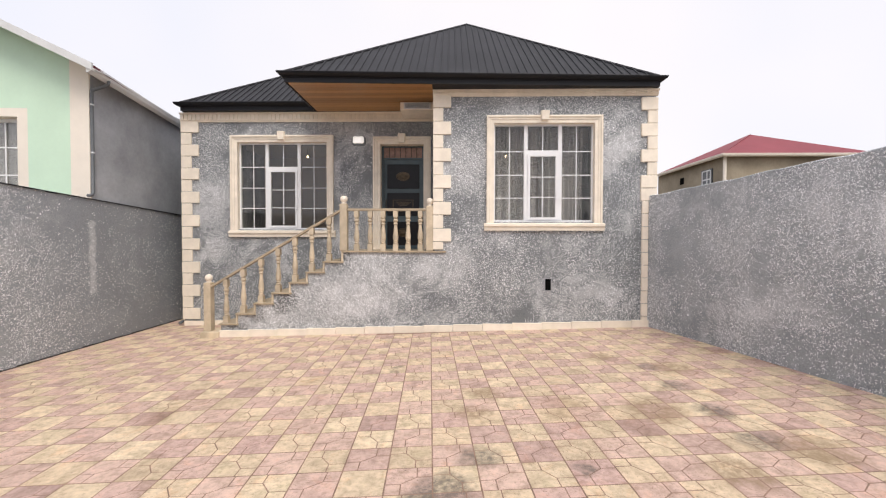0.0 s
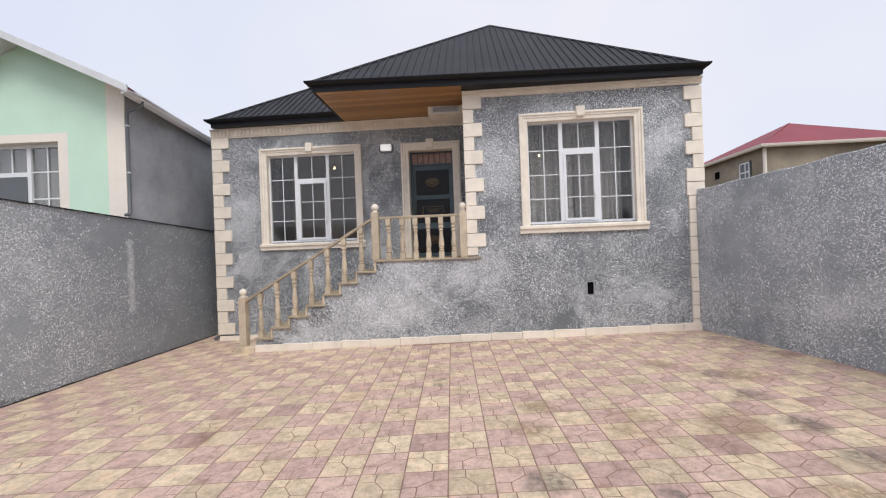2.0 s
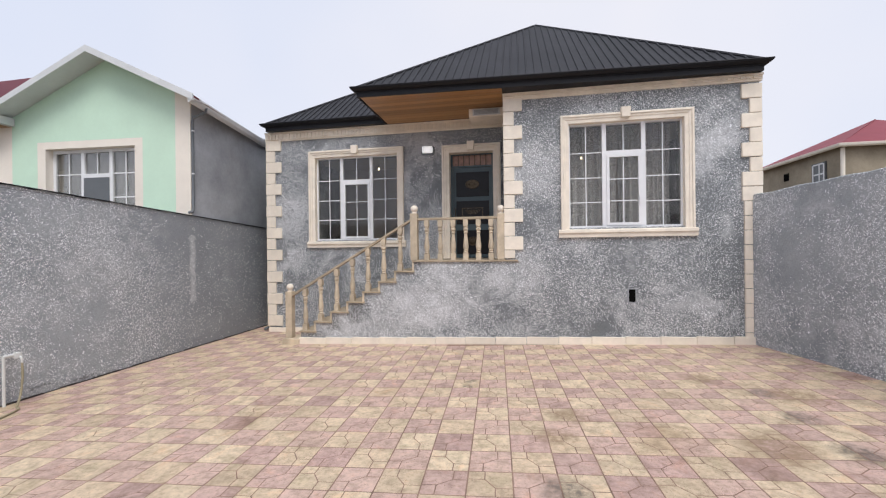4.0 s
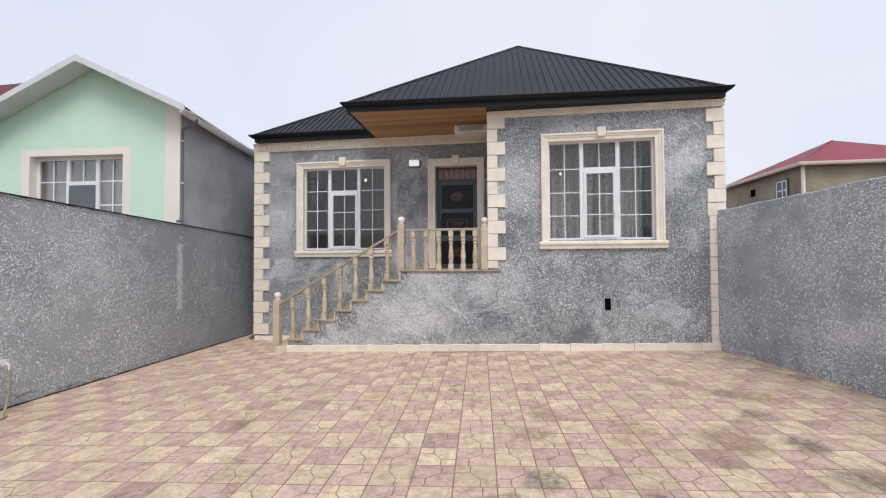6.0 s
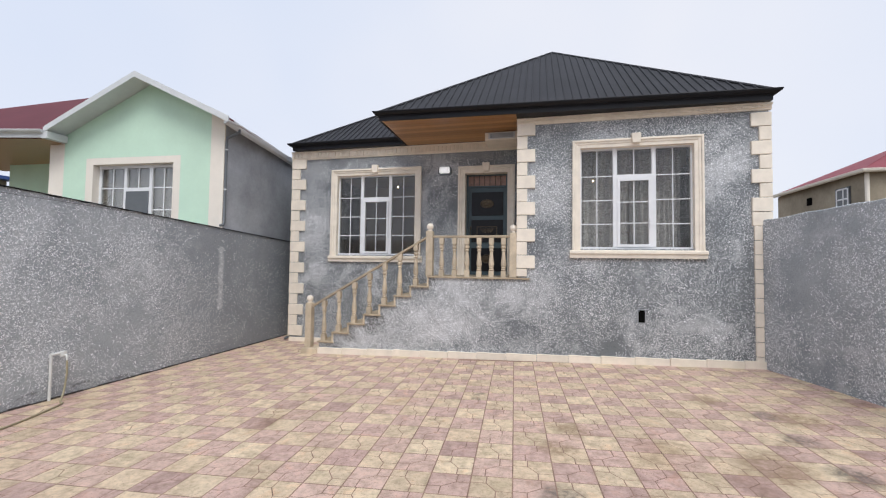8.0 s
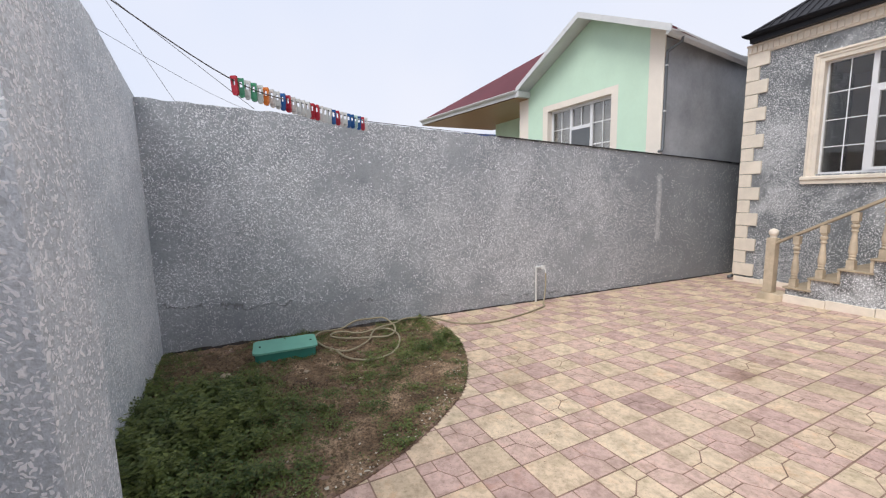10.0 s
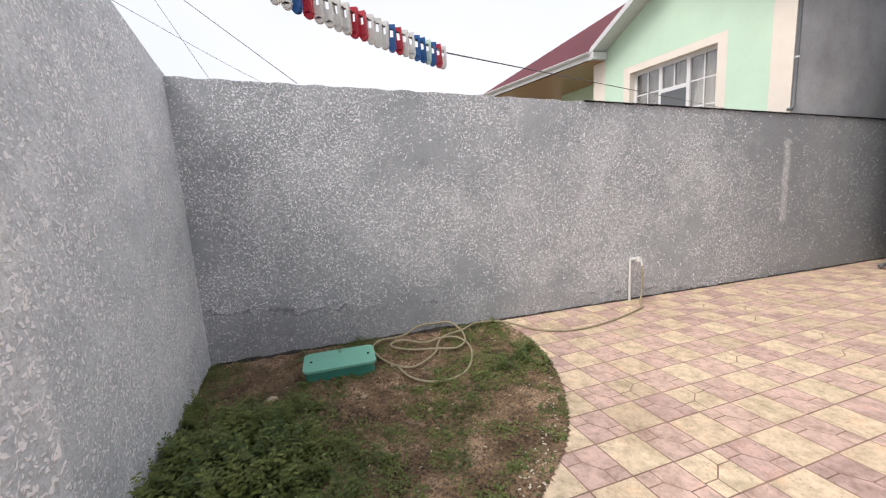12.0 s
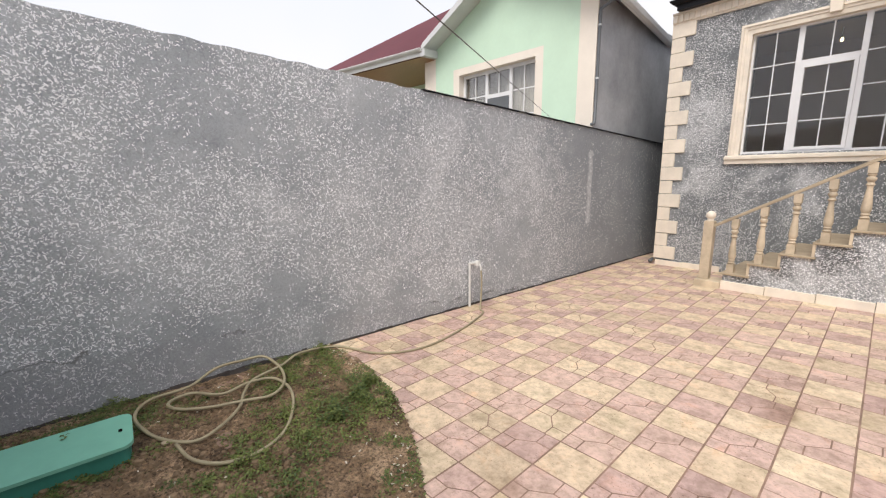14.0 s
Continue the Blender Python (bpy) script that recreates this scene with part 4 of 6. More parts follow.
# vent hole in the front wall; a black sheet paints its inner shade
vent = holder("wall_vent", 2.275, FRONT, 0.73, "small rectangular hole with a thin cement rim in the front wall", "vent")
bm = bmesh.new()
box(bm, 2.225, 2.325, FRONT - 0.004, FRONT - 0.001, 0.73, 0.93)
part("hole", bm, M_BLACK, vent)
bm = bmesh.new()
for a in ((2.205, 2.225, 0.715, 0.945), (2.325, 2.34, 0.715, 0.945)):
    box(bm, a[0], a[1], FRONT - 0.014, FRONT - 0.001, a[2], a[3])
box(bm, 2.225, 2.325, FRONT - 0.012, FRONT - 0.001, 0.93, 0.945)
box(bm, 2.225, 2.325, FRONT - 0.012, FRONT - 0.001, 0.715, 0.73)
part("rim", bm, M_SMOOTH, vent)

# ---------------------------------------------------------------- roof
SL = 0.75


EX0, EX1, EY, EYR = -2.155, 4.09, 6.925, 7.215     # front hip: gutter lines
LX0, LY = -4.845, 8.35                 # left wing: gutter lines
roof = holder("roof", 0.97, 10.0, EAVE, "charcoal standing-seam metal hip roof with black gutters", "roof", "", "structure")
APEX = (0.955, 10.22, 6.84)


def eave_y(x):
    """The front gutter runs slightly askew."""
    return EY + (EYR - EY) * (x - EX0) / (EX1 - EX0)


bm = bmesh.new()
v_ = [bm.verts.new(p) for p in ((EX0, EY, EAVE), (EX1, EYR, EAVE), (EX1, 16.5, EAVE), (EX0, 16.5, EAVE), APEX, (APEX[0], 13.3, APEX[2]))]
for q in ((0, 1, 4), (1, 2, 5, 4), (2, 3, 5), (3, 0, 4, 5)):
    bm.faces.new([v_[i] for i in q])
part("roof_sheet", bm, M_ROOF, roof)
bm = bmesh.new()
lw_ = 2.5
v_ = [bm.verts.new(p) for p in ((LX0, LY, EAVE), (0.9, LY, EAVE), (0.9, LY + lw_, EAVE + SL * lw_), (LX0 + lw_, LY + lw_, EAVE + SL * lw_), (LX0, LY + 2 * lw_, EAVE), (0.9, LY + 2 * lw_, EAVE))]
bm.faces.new([v_[i] for i in (0, 1, 2, 3)])
bm.faces.new([v_[i] for i in (0, 3, 4)])
bm.faces.new([v_[i] for i in (3, 2, 5, 4)])
part("roof_sheet", bm, M_ROOF, roof)


def seams(x0, x1, y0, ze, slope, xa, xb, pitch, limit):
    """Raised ribs that run up the slope; limit(x) gives the plan length of the rib at x."""
    b_ = bmesh.new()
    x = xa
    while x < xb:
        run = limit(x)
        if run > 0.08:
            h = 0.028
            a = (x, y0 + 0.01, ze)
            c = (x, y0 + run, ze + slope * run)
            ps = []
            for (px, py, pz) in (a, c):
                ps += [b_.verts.new((px - 0.014, py, pz - 0.004)), b_.verts.new((px - 0.010, py, pz + h)), b_.verts.new((px + 0.010, py, pz + h)), b_.verts.new((px + 0.014, py, pz - 0.004))]
            for i in range(3):
                b_.faces.new((ps[i], ps[i + 1], ps[i + 5], ps[i + 4]))
            b_.faces.new(ps[:4][::-1])
            b_.faces.new(ps[4:])
        x += pitch
    bmesh.ops.recalc_face_normals(b_, faces=b_.faces)
    part("roof_ribs", b_, M_ROOF, roof)


bm = bmesh.new()
x = EX0 + 0.12
while x < EX1 - 0.1:
    # a rib from the gutter up to the hip on its side
    y0_ = eave_y(x) + 0.01
    corner = (EX0, EY) if x < APEX[0] else (EX1, EYR)
    f_ = (x - corner[0]) / (APEX[0] - corner[0])
    y1_, z1_ = corner[1] + (APEX[1] - corner[1]) * f_, EAVE + (APEX[2] - EAVE) * f_
    ps = []
    for py, pz in ((y0_, EAVE), (y1_, z1_)):
        ps += [bm.verts.new((x - 0.018, py, pz - 0.004)), bm.verts.new((x - 0.010, py, pz + 0.028)), bm.verts.new((x + 0.010, py, pz + 0.028)), bm.verts.new((x + 0.018, py, pz - 0.004))]
    for i in range(3):
        bm.faces.new((ps[i], ps[i + 1], ps[i + 5], ps[i + 4]))
    bm.faces.new(ps[:4][::-1])
    bm.faces.new(ps[4:])
    x += 0.135
part("roof_ribs", bm, M_ROOF, roof)
seams(LX0, 1, LY, EAVE, SL, LX0 + 0.12, EX0 + 1.2, 0.135, lambda x: min(x - LX0, lw_))
# ridge caps on the hips
part("hip_cap", tube([(EX0, EY, EAVE + 0.01), APEX], 0.028, 6), M_ROOF, roof)
part("hip_cap", tube([(EX1, EYR, EAVE + 0.01), APEX], 0.028, 6), M_ROOF, roof)
part("hip_cap", tube([(LX0, LY, EAVE + 0.01), (LX0 + lw_, LY + lw_, EAVE + SL * lw_ + 0.01)], 0.028, 6), M_ROOF, roof)

GUT = [(0.0, 0.0), (-0.09, 0.0), (-0.095, -0.010), (-0.083, -0.035), (-0.05, -0.062), (-0.015, -0.070), (-0.012, -0.082), (0.0, -0.084), (0.0, -0.152), (0.03, -0.152), (0.03, -0.02)]


def gutter(p0, p1, outward, m=M_FASCIA, parent=None, name="gutter", prof=GUT, miter0=0.0, miter1=0.0):
    """A moulded gutter and fascia along a level line; outward is the unit way it faces."""
    b_ = bmesh.new()
    d = (Vector(p1) - Vector(p0)).normalized()
    o = Vector(outward)
    a = [b_.verts.new(Vector(p0) - o * u - d * (miter0 * -u) + Vector((0, 0, v2))) for u, v2 in prof]
    c = [b_.verts.new(Vector(p1) - o * u + d * (miter1 * -u) + Vector((0, 0, v2))) for u, v2 in prof]
    n_ = len(prof)
    for i in range(n_):
        b_.faces.new((a[i], a[(i + 1) % n_], c[(i + 1) % n_], c[i]))
    b_.faces.new(a)
    b_.faces.new(c[::-1])
    bmesh.ops.recalc_face_normals(b_, faces=b_.faces)
    return part(name, b_, m, parent)


gutter((EX0, EY, EAVE), (EX1, EYR, EAVE), (0.043, -0.999, 0), parent=roof, miter0=1, miter1=1)
gutter((EX0, EY, EAVE), (EX0, LY, EAVE), (-1, 0, 0), parent=roof, miter0=1)
gutter((EX1, EYR, EAVE), (EX1, 16.0, EAVE), (1, 0, 0), parent=roof, miter0=1)
gutter((LX0, LY, EAVE), (EX0 - 0.001, LY, EAVE), (0, -1, 0), parent=roof, miter0=1)
gutter((LX0, LY, EAVE), (LX0, 13.0, EAVE), (-1, 0, 0), parent=roof, miter0=1)

# soffits
bm = bmesh.new()
y = BACK - 0.08
while y > eave_y(XM) + 0.17:
    ya = y - 0.118
    box(bm, EX0 + 0.04, XM - 0.035, ya, y, SOFFIT, SOFFIT + 0.015)
    y -= 0.124
prism(bm, [(EX0 + 0.04, EY + 0.04), (XM - 0.035, eave_y(XM) + 0.04), (XM - 0.035, y), (EX0 + 0.04, y)], 'z', SOFFIT, SOFFIT + 0.015)
box(bm, EX0 + 0.04, XM - 0.035, EY + 0.25, BACK - 0.08, SOFFIT + 0.016, SOFFIT + 0.025)
tagged(link_mesh("ceiling_porch", bm, M_SOFFIT), "varnished orange pine plank soffit above the porch", "ceiling", "", "structure")
bm = bmesh.new()
prism(bm, [(XM - 0.034, eave_y(XM) + 0.035), (EX1 - 0.035, EYR + 0.035), (EX1 - 0.035, FRONT - 0.077), (XM - 0.034, FRONT - 0.077)], 'z', SOFFIT - 0.005, SOFFIT + 0.015)
box(bm, LX0 + 0.035, EX0 + 0.0, LY + 0.035, BACK - 0.077, SOFFIT - 0.005, SOFFIT + 0.015)
tagged(link_mesh("ceiling_eaves", bm, M_FASCIA), "black metal soffit under the eaves", "ceiling", "", "structure")
# beige boxed panel under the porch ceiling
panel = holder("vent_panel", -0.08, BACK - 0.2, 4.0, "beige framed ventilation panel under the porch ceiling", "vent")
part("panel_board", bevelled(-0.37, XM - 0.03, BACK - 0.62, BACK - 0.08, 4.035, 4.188, 0.008), M_STONE, panel)
part("grille_frame", bevelled(-0.30, 0.20, BACK - 0.634, BACK - 0.6205, 4.055, 4.172, 0.003), M_GUTTER, panel)
bm = bmesh.new()
for k in range(4):
    box(bm, -0.27, 0.17, BACK - 0.644, BACK - 0.6345, 4.072 + k * 0.022, 4.084 + k * 0.022)
part("louvre", bm, M_SMOOTH, panel)

# ---------------------------------------------------------------- plinth
plinth = holder("plinth", 0.2, FRONT, 0.0, "cream stone plinth course along the foot of the front wall", "plinth", "", "structure")
x = -3.50
while x < XR - 0.02:
    xb = min(x + 0.515, XR + 0.02)
    zb = gz((x + xb) / 2)
    b_ = bevelled(x + 0.003, xb - 0.003, FRONT - 0.045, FRONT - 0.001, zb - 0.05, zb + 0.115, 0.006)
    part("plinth_block", b_, M_STONE, plinth)
    x = xb
x = XL + 0.02
while x < -3.9:
    xb = min(x + 0.46, -3.85)
    part("plinth_block", bevelled(x + 0.003, xb - 0.003, BACK - 0.06, BACK - 0.036, gz(x) - 0.05, gz(x) + 0.10, 0.006), M_STONE, plinth)
    x = xb

# ---------------------------------------------------------------- balustrade
RY = FRONT + 0.055
balustrade = holder("balustrade", -1.3, RY, DECK, "carved beige stone balustrade up the stairs and along the landing", "balustrade")
b1 = bevelled(-3.83, -3.50, FRONT - 0.07, FRONT + 0.26, gz(-3.66) - 0.05, gz(-3.66) + 0.10, 0.01)
part("newel_base", b1, M_STONE_B, balustrade)


def newel(x, z0, z1, w=0.128):
    b_ = bevelled(x - w / 2, x + w / 2, RY - w / 2, RY + w / 2, z0, z1, 0.012)
    part("newel", b_, M_STONE_B, balustrade)
    b_ = lathe([(0.045, z1), (0.05, z1 + 0.012), (0.036, z1 + 0.025), (0.040, z1 + 0.034), (0.058, z1 + 0.052), (0.066, z1 + 0.082), (0.058, z1 + 0.115), (0.034, z1 + 0.138), (0.004, z1 + 0.147)], x, RY, 16)
    part("ball_finial", b_, M_STONE, balustrade, smooth=True)


newel(-3.735, gz(-3.66) + 0.10, 0.84)
newel(-1.305, DECK, 2.24)
newel(0.215, DECK, 2.20)


def baluster(h):
    """Turned baluster of height h with square ends."""
    b_ = lathe([(0.030, 0.155 * h), (0.034, 0.17 * h), (0.046, 0.185 * h), (0.034, 0.205 * h), (0.030, 0.215 * h), (0.044, 0.235 * h), (0.033, 0.255 * h), (0.040, 0.27 * h), (0.047, 0.31 * h), (0.046, 0.37 * h), (0.036, 0.50 * h), (0.027, 0.62 * h), (0.028, 0.655 * h), (0.043, 0.675 * h), (0.030, 0.70 * h), (0.029, 0.715 * h), (0.044, 0.745 * h), (0.045, 0.775 * h), (0.028, 0.80 * h), (0.042, 0.825 * h), (0.030, 0.85 * h)], 0, 0, 14)
    box(b_, -0.043, 0.043, -0.043, 0.043, 0, 0.16 * h)
    box(b_, -0.040, 0.040, -0.040, 0.040, 0.845 * h, h)
    return b_


def baluster_row(places, h):
    src = part("baluster", baluster(h), M_STONE_B, balustrade)
    first = True
    for x, z in places:
        ob = src if first else new("baluster", src.data)
        ob.parent = balustrade
        ob.matrix_parent_inverse = balustrade.matrix_basis.inverted()
        ob.matrix_basis = pose(x, RY, z)
        first = False


def rail_z(x):
    return 0.80 + (x + 3.67) * (2.145 - 0.80) / (3.67 - 1.37)


baluster_row([(x, STEP_Z[k]) for k, x in enumerate((-3.42, -3.11, -2.79, -2.48, -2.18, -1.88, -1.57))], 0.775)
baluster_row([(x, DECK) for x in (-1.08, -0.84, -0.61, -0.39, -0.17, 0.045)], 0.70)
b_ = bmesh.new()
v_ = []
for x in (-3.672, -1.37):
    z = rail_z(x)
    v_ += [b_.verts.new(p) for p in ((x, RY - 0.045, z - 0.045), (x, RY - 0.045, z - 0.008), (x, RY - 0.03, z), (x, RY + 0.03, z), (x, RY + 0.045, z - 0.008), (x, RY + 0.045, z - 0.045))]
for i in range(6):
    b_.faces.new((v_[i], v_[(i + 1) % 6], v_[6 + (i + 1) % 6], v_[6 + i]))
b_.faces.new(v_[:6])
b_.faces.new(v_[6:][::-1])
bmesh.ops.recalc_face_normals(b_, faces=b_.faces)
part("handrail", b_, M_TREAD, balustrade)
part("handrail", bevelled(-1.24, 0.15, RY - 0.045, RY + 0.045, DECK + 0.70, DECK + 0.742, 0.008), M_TREAD, balustrade)

# ---------------------------------------------------------------- neighbour house, mint green
GY = 7.0
gh = holder("house", YARD_L - 0.005, GY, 0, "two-tone mint green neighbour house with ivory corners and a maroon roof", "house")
bm = bmesh.new()
GX0, GX1, GZ = -9.745, YARD_L - 0.005, 4.36
GWIN = (-8.60, -6.64, 2.2, 3.645)
ap, RIDGE_X, GSL = 5.32, -7.23, 0.475
# facade with the window's opening, as panels round it
def quad_wall(b_, x0_, x1_, z0_, top0, top1, y0, y1):
    prism(b_, [(x0_, z0_), (x1_, z0_), (x1_, top1), (x0_, top0)], 'y', y0, y1)


def gable(x):
    return ap - GSL * abs(x - RIDGE_X) - 0.01


mid = RIDGE_X
bm.free()
for a, c, z in ((GX0 + 0.385, GWIN[0] - 0.18, -0.5), (GWIN[1] + 0.17, GX1 - 0.31, -0.5), (GWIN[0] - 0.18, mid, GWIN[3] + 0.14), (mid, GWIN[1] + 0.17, GWIN[3] + 0.14)):
    bm = bmesh.new()
    quad_wall(bm, a, c, z, gable(a), gable(c), GY, GY + 0.3)
    part("wall", bm, M_MINT, gh, "mint green painted gable wall")
for xa, xb in ((GX0, GX0 + 0.385), (GX1 - 0.31, GX1)):
    bm = bmesh.new()
    quad_wall(bm, xa, xb, -0.5, gable(xa), gable(xb), GY, GY + (0.3 if xa == GX0 else 0.03))
    part("corner_band", bm, M_IVORY, gh, "ivory painted corner band")
for b4 in ((GWIN[0] - 0.18, GWIN[1] + 0.17, GWIN[3], GWIN[3] + 0.14), (GWIN[0] - 0.18, GWIN[0], -0.5, GWIN[3]), (GWIN[1], GWIN[1] + 0.17, -0.5, GWIN[3]), (GWIN[0], GWIN[1], -0.5, GWIN[2])):
    bm = bmesh.new()
    box(bm, b4[0], b4[1], GY, GY + 0.3, b4[2], b4[3])
    part("window_surround", bm, M_IVORY, gh, "ivory painted window surround")
bm = bmesh.new()
prism(bm, [(GY + 0.032, 2.0), (16.0, 1.6), (16.0, GZ), (GY + 0.032, GZ)], 'x', GX1 - 0.28, GX1 - 0.002)
part("wall", bm, M_SMOOTH, gh, "smooth grey cement side wall")
bm = bmesh.new()
box(bm, GX0, GX0 + 0.3, GY + 0.302, 16.0, -0.5, 4.05)
box(bm, GX0 + 0.3, GX1 - 0.3, 15.7, 16.0, -0.5, GZ)
part("wall", bm, M_MINT, gh)
# roof sheets with an overhang
ov = 0.37
for s in (-1, 1):
    xe = mid + s * 2.13
    ze_ = ap - GSL * 2.13
    bm = bmesh.new()
    # the outer edge draws in and drops towards the back
    xb_, zb_ = (xe - 0.34, ze_ - 0.15) if s > 0 else (xe, ze_)
    ring = [bm.verts.new(p) for p in ((mid, GY - ov, ap + 0.055), (xe, GY - ov, ze_ + 0.055), (xe, GY - ov, ze_ + 0.01), (mid, GY - ov, ap + 0.01),
                                      (mid, 10.4, ap + 0.055), (xb_, 10.4, zb_ + 0.055), (xb_, 10.4, zb_ + 0.01), (mid, 10.4, ap + 0.01))]
    for q in ((0, 1, 2, 3), (7, 6, 5, 4), (0, 4, 5, 1), (1, 5, 6, 2), (2, 6, 7, 3), (3, 7, 4, 0)):
        bm.faces.new([ring[i] for i in q])
    bmesh.ops.recalc_face_normals(bm, faces=bm.faces)
    part("roof", bm, M_MAROON, gh, "maroon metal roof")
    bm = bmesh.new()
    prism(bm, [(mid, ap + 0.08), (xe, ze_ + 0.08), (xe, ze_ - 0.04), (mid, ap - 0.04)], 'y', GY - ov - 0.035, GY - ov - 0.001)
    part("bargeboard", bm, M_GUTTER, gh, "pale grey metal bargeboard")
    bm = bmesh.new()
    prism(bm, [(mid, ap + 0.009), (xe, ze_ + 0.009), (xe, ze_ - 0.006), (mid, ap - 0.006)], 'y', GY - ov, (GY - 0.001 if s > 0 else 8.35))
    part("soffit", bm, M_GUTTER, gh)
bm = bmesh.new()
box(bm, mid - 2.13 - 0.04, mid - 2.13 - 0.002, GY - ov - 0.03, 8.3, ap - GSL * 2.13 - 0.06, ap - GSL * 2.13 + 0.06)
part("fascia", bm, M_GUTTER, gh)
WX0, WY0, WX1 = -14.1, 5.96, -9.38      # side roof's gutter line
ZR = 4.30
GUT2 = [(0.0, 0.0), (-0.10, 0.0), (-0.10, -0.02), (-0.08, -0.08), (-0.04, -0.11), (0.0, -0.115)]
gutter((-5.20, GY - ov - 0.02, 4.36), (-5.51, 10.4, 4.21), (0.996, 0.09, 0), M_GUTTER, gh, "gutter", GUT2)
bm = bmesh.new()
box(bm, WX1 - 0.06, WX1 + 0.10, 6.60, 6.99, ZR - 0.17, ZR - 0.02)
part("gutter_box", bm, M_GUTTER, gh)
PX, PY = GX1 + 0.032, GY + 0.02
part("downpipe", tube([(GX1 + 0.31, GY + 0.02, 4.27), (GX1 + 0.29, GY + 0.04, 4.20), (PX + 0.01, PY, 4.10), (PX, PY, 4.02), (PX, PY, 3.2), (PX, PY, 2.40), (PX + 0.01, PY - 0.04, 2.345), (PX + 0.01, PY - 0.12, 2.33)], 0.026), M_DARKPIPE, gh, "", True)
for z in (3.85, 3.05):
    part("pipe_clamp", lathe([(0.031, z), (0.031, z + 0.025)], PX, PY, 12), M_GUTTER, gh)
# window of the green house
gw = part("window", (lambda b_: (box(b_, GWIN[0], GWIN[0] + 0.06, GY + 0.14, GY + 0.2, GWIN[2], GWIN[3]), box(b_, GWIN[1] - 0.06, GWIN[1], GY + 0.14, GY + 0.2, GWIN[2], GWIN[3]), box(b_, GWIN[0] + .06, GWIN[1] - .06, GY + 0.14, GY + 0.2, GWIN[3] - 0.06, GWIN[3]), b_)[-1])(bmesh.new()), M_PVC, gh, "white plastic grid window")
W = GWIN[1] - GWIN[0]
c1, c2 = GWIN[0] + 0.345 * W, GWIN[0] + 0.665 * W
bm = bmesh.new()
for c in (c1, c2):
    box(bm, c - 0.035, c + 0.035, GY + 0.135, GY + 0.2, GWIN[2], GWIN[3] - 0.06)
box(bm, c1 + 0.035, c2 - 0.035, GY + 0.135, GY + 0.2, 3.09, 3.165)
for a, c in ((GWIN[0] + 0.06, c1 - 0.035), (c2 + 0.035, GWIN[1] - 0.06)):
    box(bm, (a + c) / 2 - 0.011, (a + c) / 2 + 0.011, GY + 0.15, GY + 0.158, GWIN[2], GWIN[3] - 0.06)
    box(bm, a, c, GY + 0.149, GY + 0.15, 3.15, 3.172)
    box(bm, a, c, GY + 0.149, GY + 0.15, 2.68, 2.705)
box(bm, (c1 + c2) / 2 - 0.011, (c1 + c2) / 2 + 0.011, GY + 0.15, GY + 0.158, 3.165, GWIN[3] - 0.06)
part("mullions", bm, M_PVC, gw)
bm = bmesh.new()
box(bm, GWIN[0] + 0.06, GWIN[1] - 0.06, GY + 0.165, GY + 0.17, GWIN[2], GWIN[3] - 0.06)
p_ = part("pane", bm, M_GLASS, gw)
p_.visible_shadow = False
bm = bmesh.new()
box(bm, c1 + 0.036, c2 - 0.036, GY + 0.12, GY + 0.134, GWIN[2], 3.085)
part("sash", bm, M_DARKPIPE, gw, "open dark insect screen sash")
bm = bmesh.new()
box(bm, GX0 + 0.35, GX1 - 0.35, 9.2, 9.3, 0, 4.2)
box(bm, GX0 + 0.35, GX1 - 0.35, GY + 0.31, 9.2, 4.2, 4.25)
part("inner_wall", bm, M_ROOM, gh)

neigh_curt = holder("curtain", (GWIN[0] + GWIN[1]) / 2, GY + 0.27, GWIN[2], "sheer white curtains behind the mint house's window", "curtain")
for xa, xb in ((GWIN[0] + 0.02, c1 + 0.1), (c1 + 0.1, c2 + 0.05), (c2 + 0.05, GWIN[1] - 0.02)):
    bm = bmesh.new()
    prev = None
    for i in range(41):
        u = i / 40
        pt = (xa + (xb - xa) * u, GY + 0.265 + 0.02 * math.sin(u * 38 + xa * 7))
        pair = [bm.verts.new((*pt, 2.15)), bm.verts.new((*pt, GWIN[3] - 0.01))]
        if prev:
            bm.faces.new((prev[0], pair[0], pair[1], prev[1]))
        prev = pair
    part("drape", bm, M_SHEER, neigh_curt, "", True)
neigh_curt.matrix_basis = pose(YARD_L - 0.005, GY, 0, 0, 0, 3.3) @ pose(5.475, -GY, 0) @ neigh_curt.matrix_basis

# side wing of the neighbour house: deep eave with timber soffit
bm = bmesh.new()
v_ = [bm.verts.new(p) for p in ((WX0, WY0, ZR), (WX1, 6.62, ZR), (WX1, 9.4, 6.40), (WX1 - 2.0, 9.6, 6.40), (WX0, 13.0, ZR), (WX1, 13.0, ZR))]
bm.faces.new([v_[i] for i in (0, 1, 2, 3)])
bm.faces.new([v_[i] for i in (0, 3, 4)])
bm.faces.new([v_[i] for i in (3, 2, 5, 4)])
bmesh.ops.recalc_face_normals(bm, faces=bm.faces)
part("roof", bm, M_MAROON, gh, "maroon metal side roof")
bm = bmesh.new()
v_ = [bm.verts.new(p) for p in ((WX0, WY0, ZR - 0.18), (WX1, 6.62, ZR - 0.18), (WX1, 9.0, ZR - 0.18), (WX0, 9.0, ZR - 0.18))]
bm.faces.new(v_)
part("soffit", bm, M_SOFFIT, gh, "orange timber soffit")
d_ = Vector((WX1 - WX0, 6.62 - WY0, 0)).normalized()
gutter((WX0, WY0, ZR), (WX1, 6.62, ZR), (d_.y, -d_.x, 0), M_GUTTER, gh, "gutter")
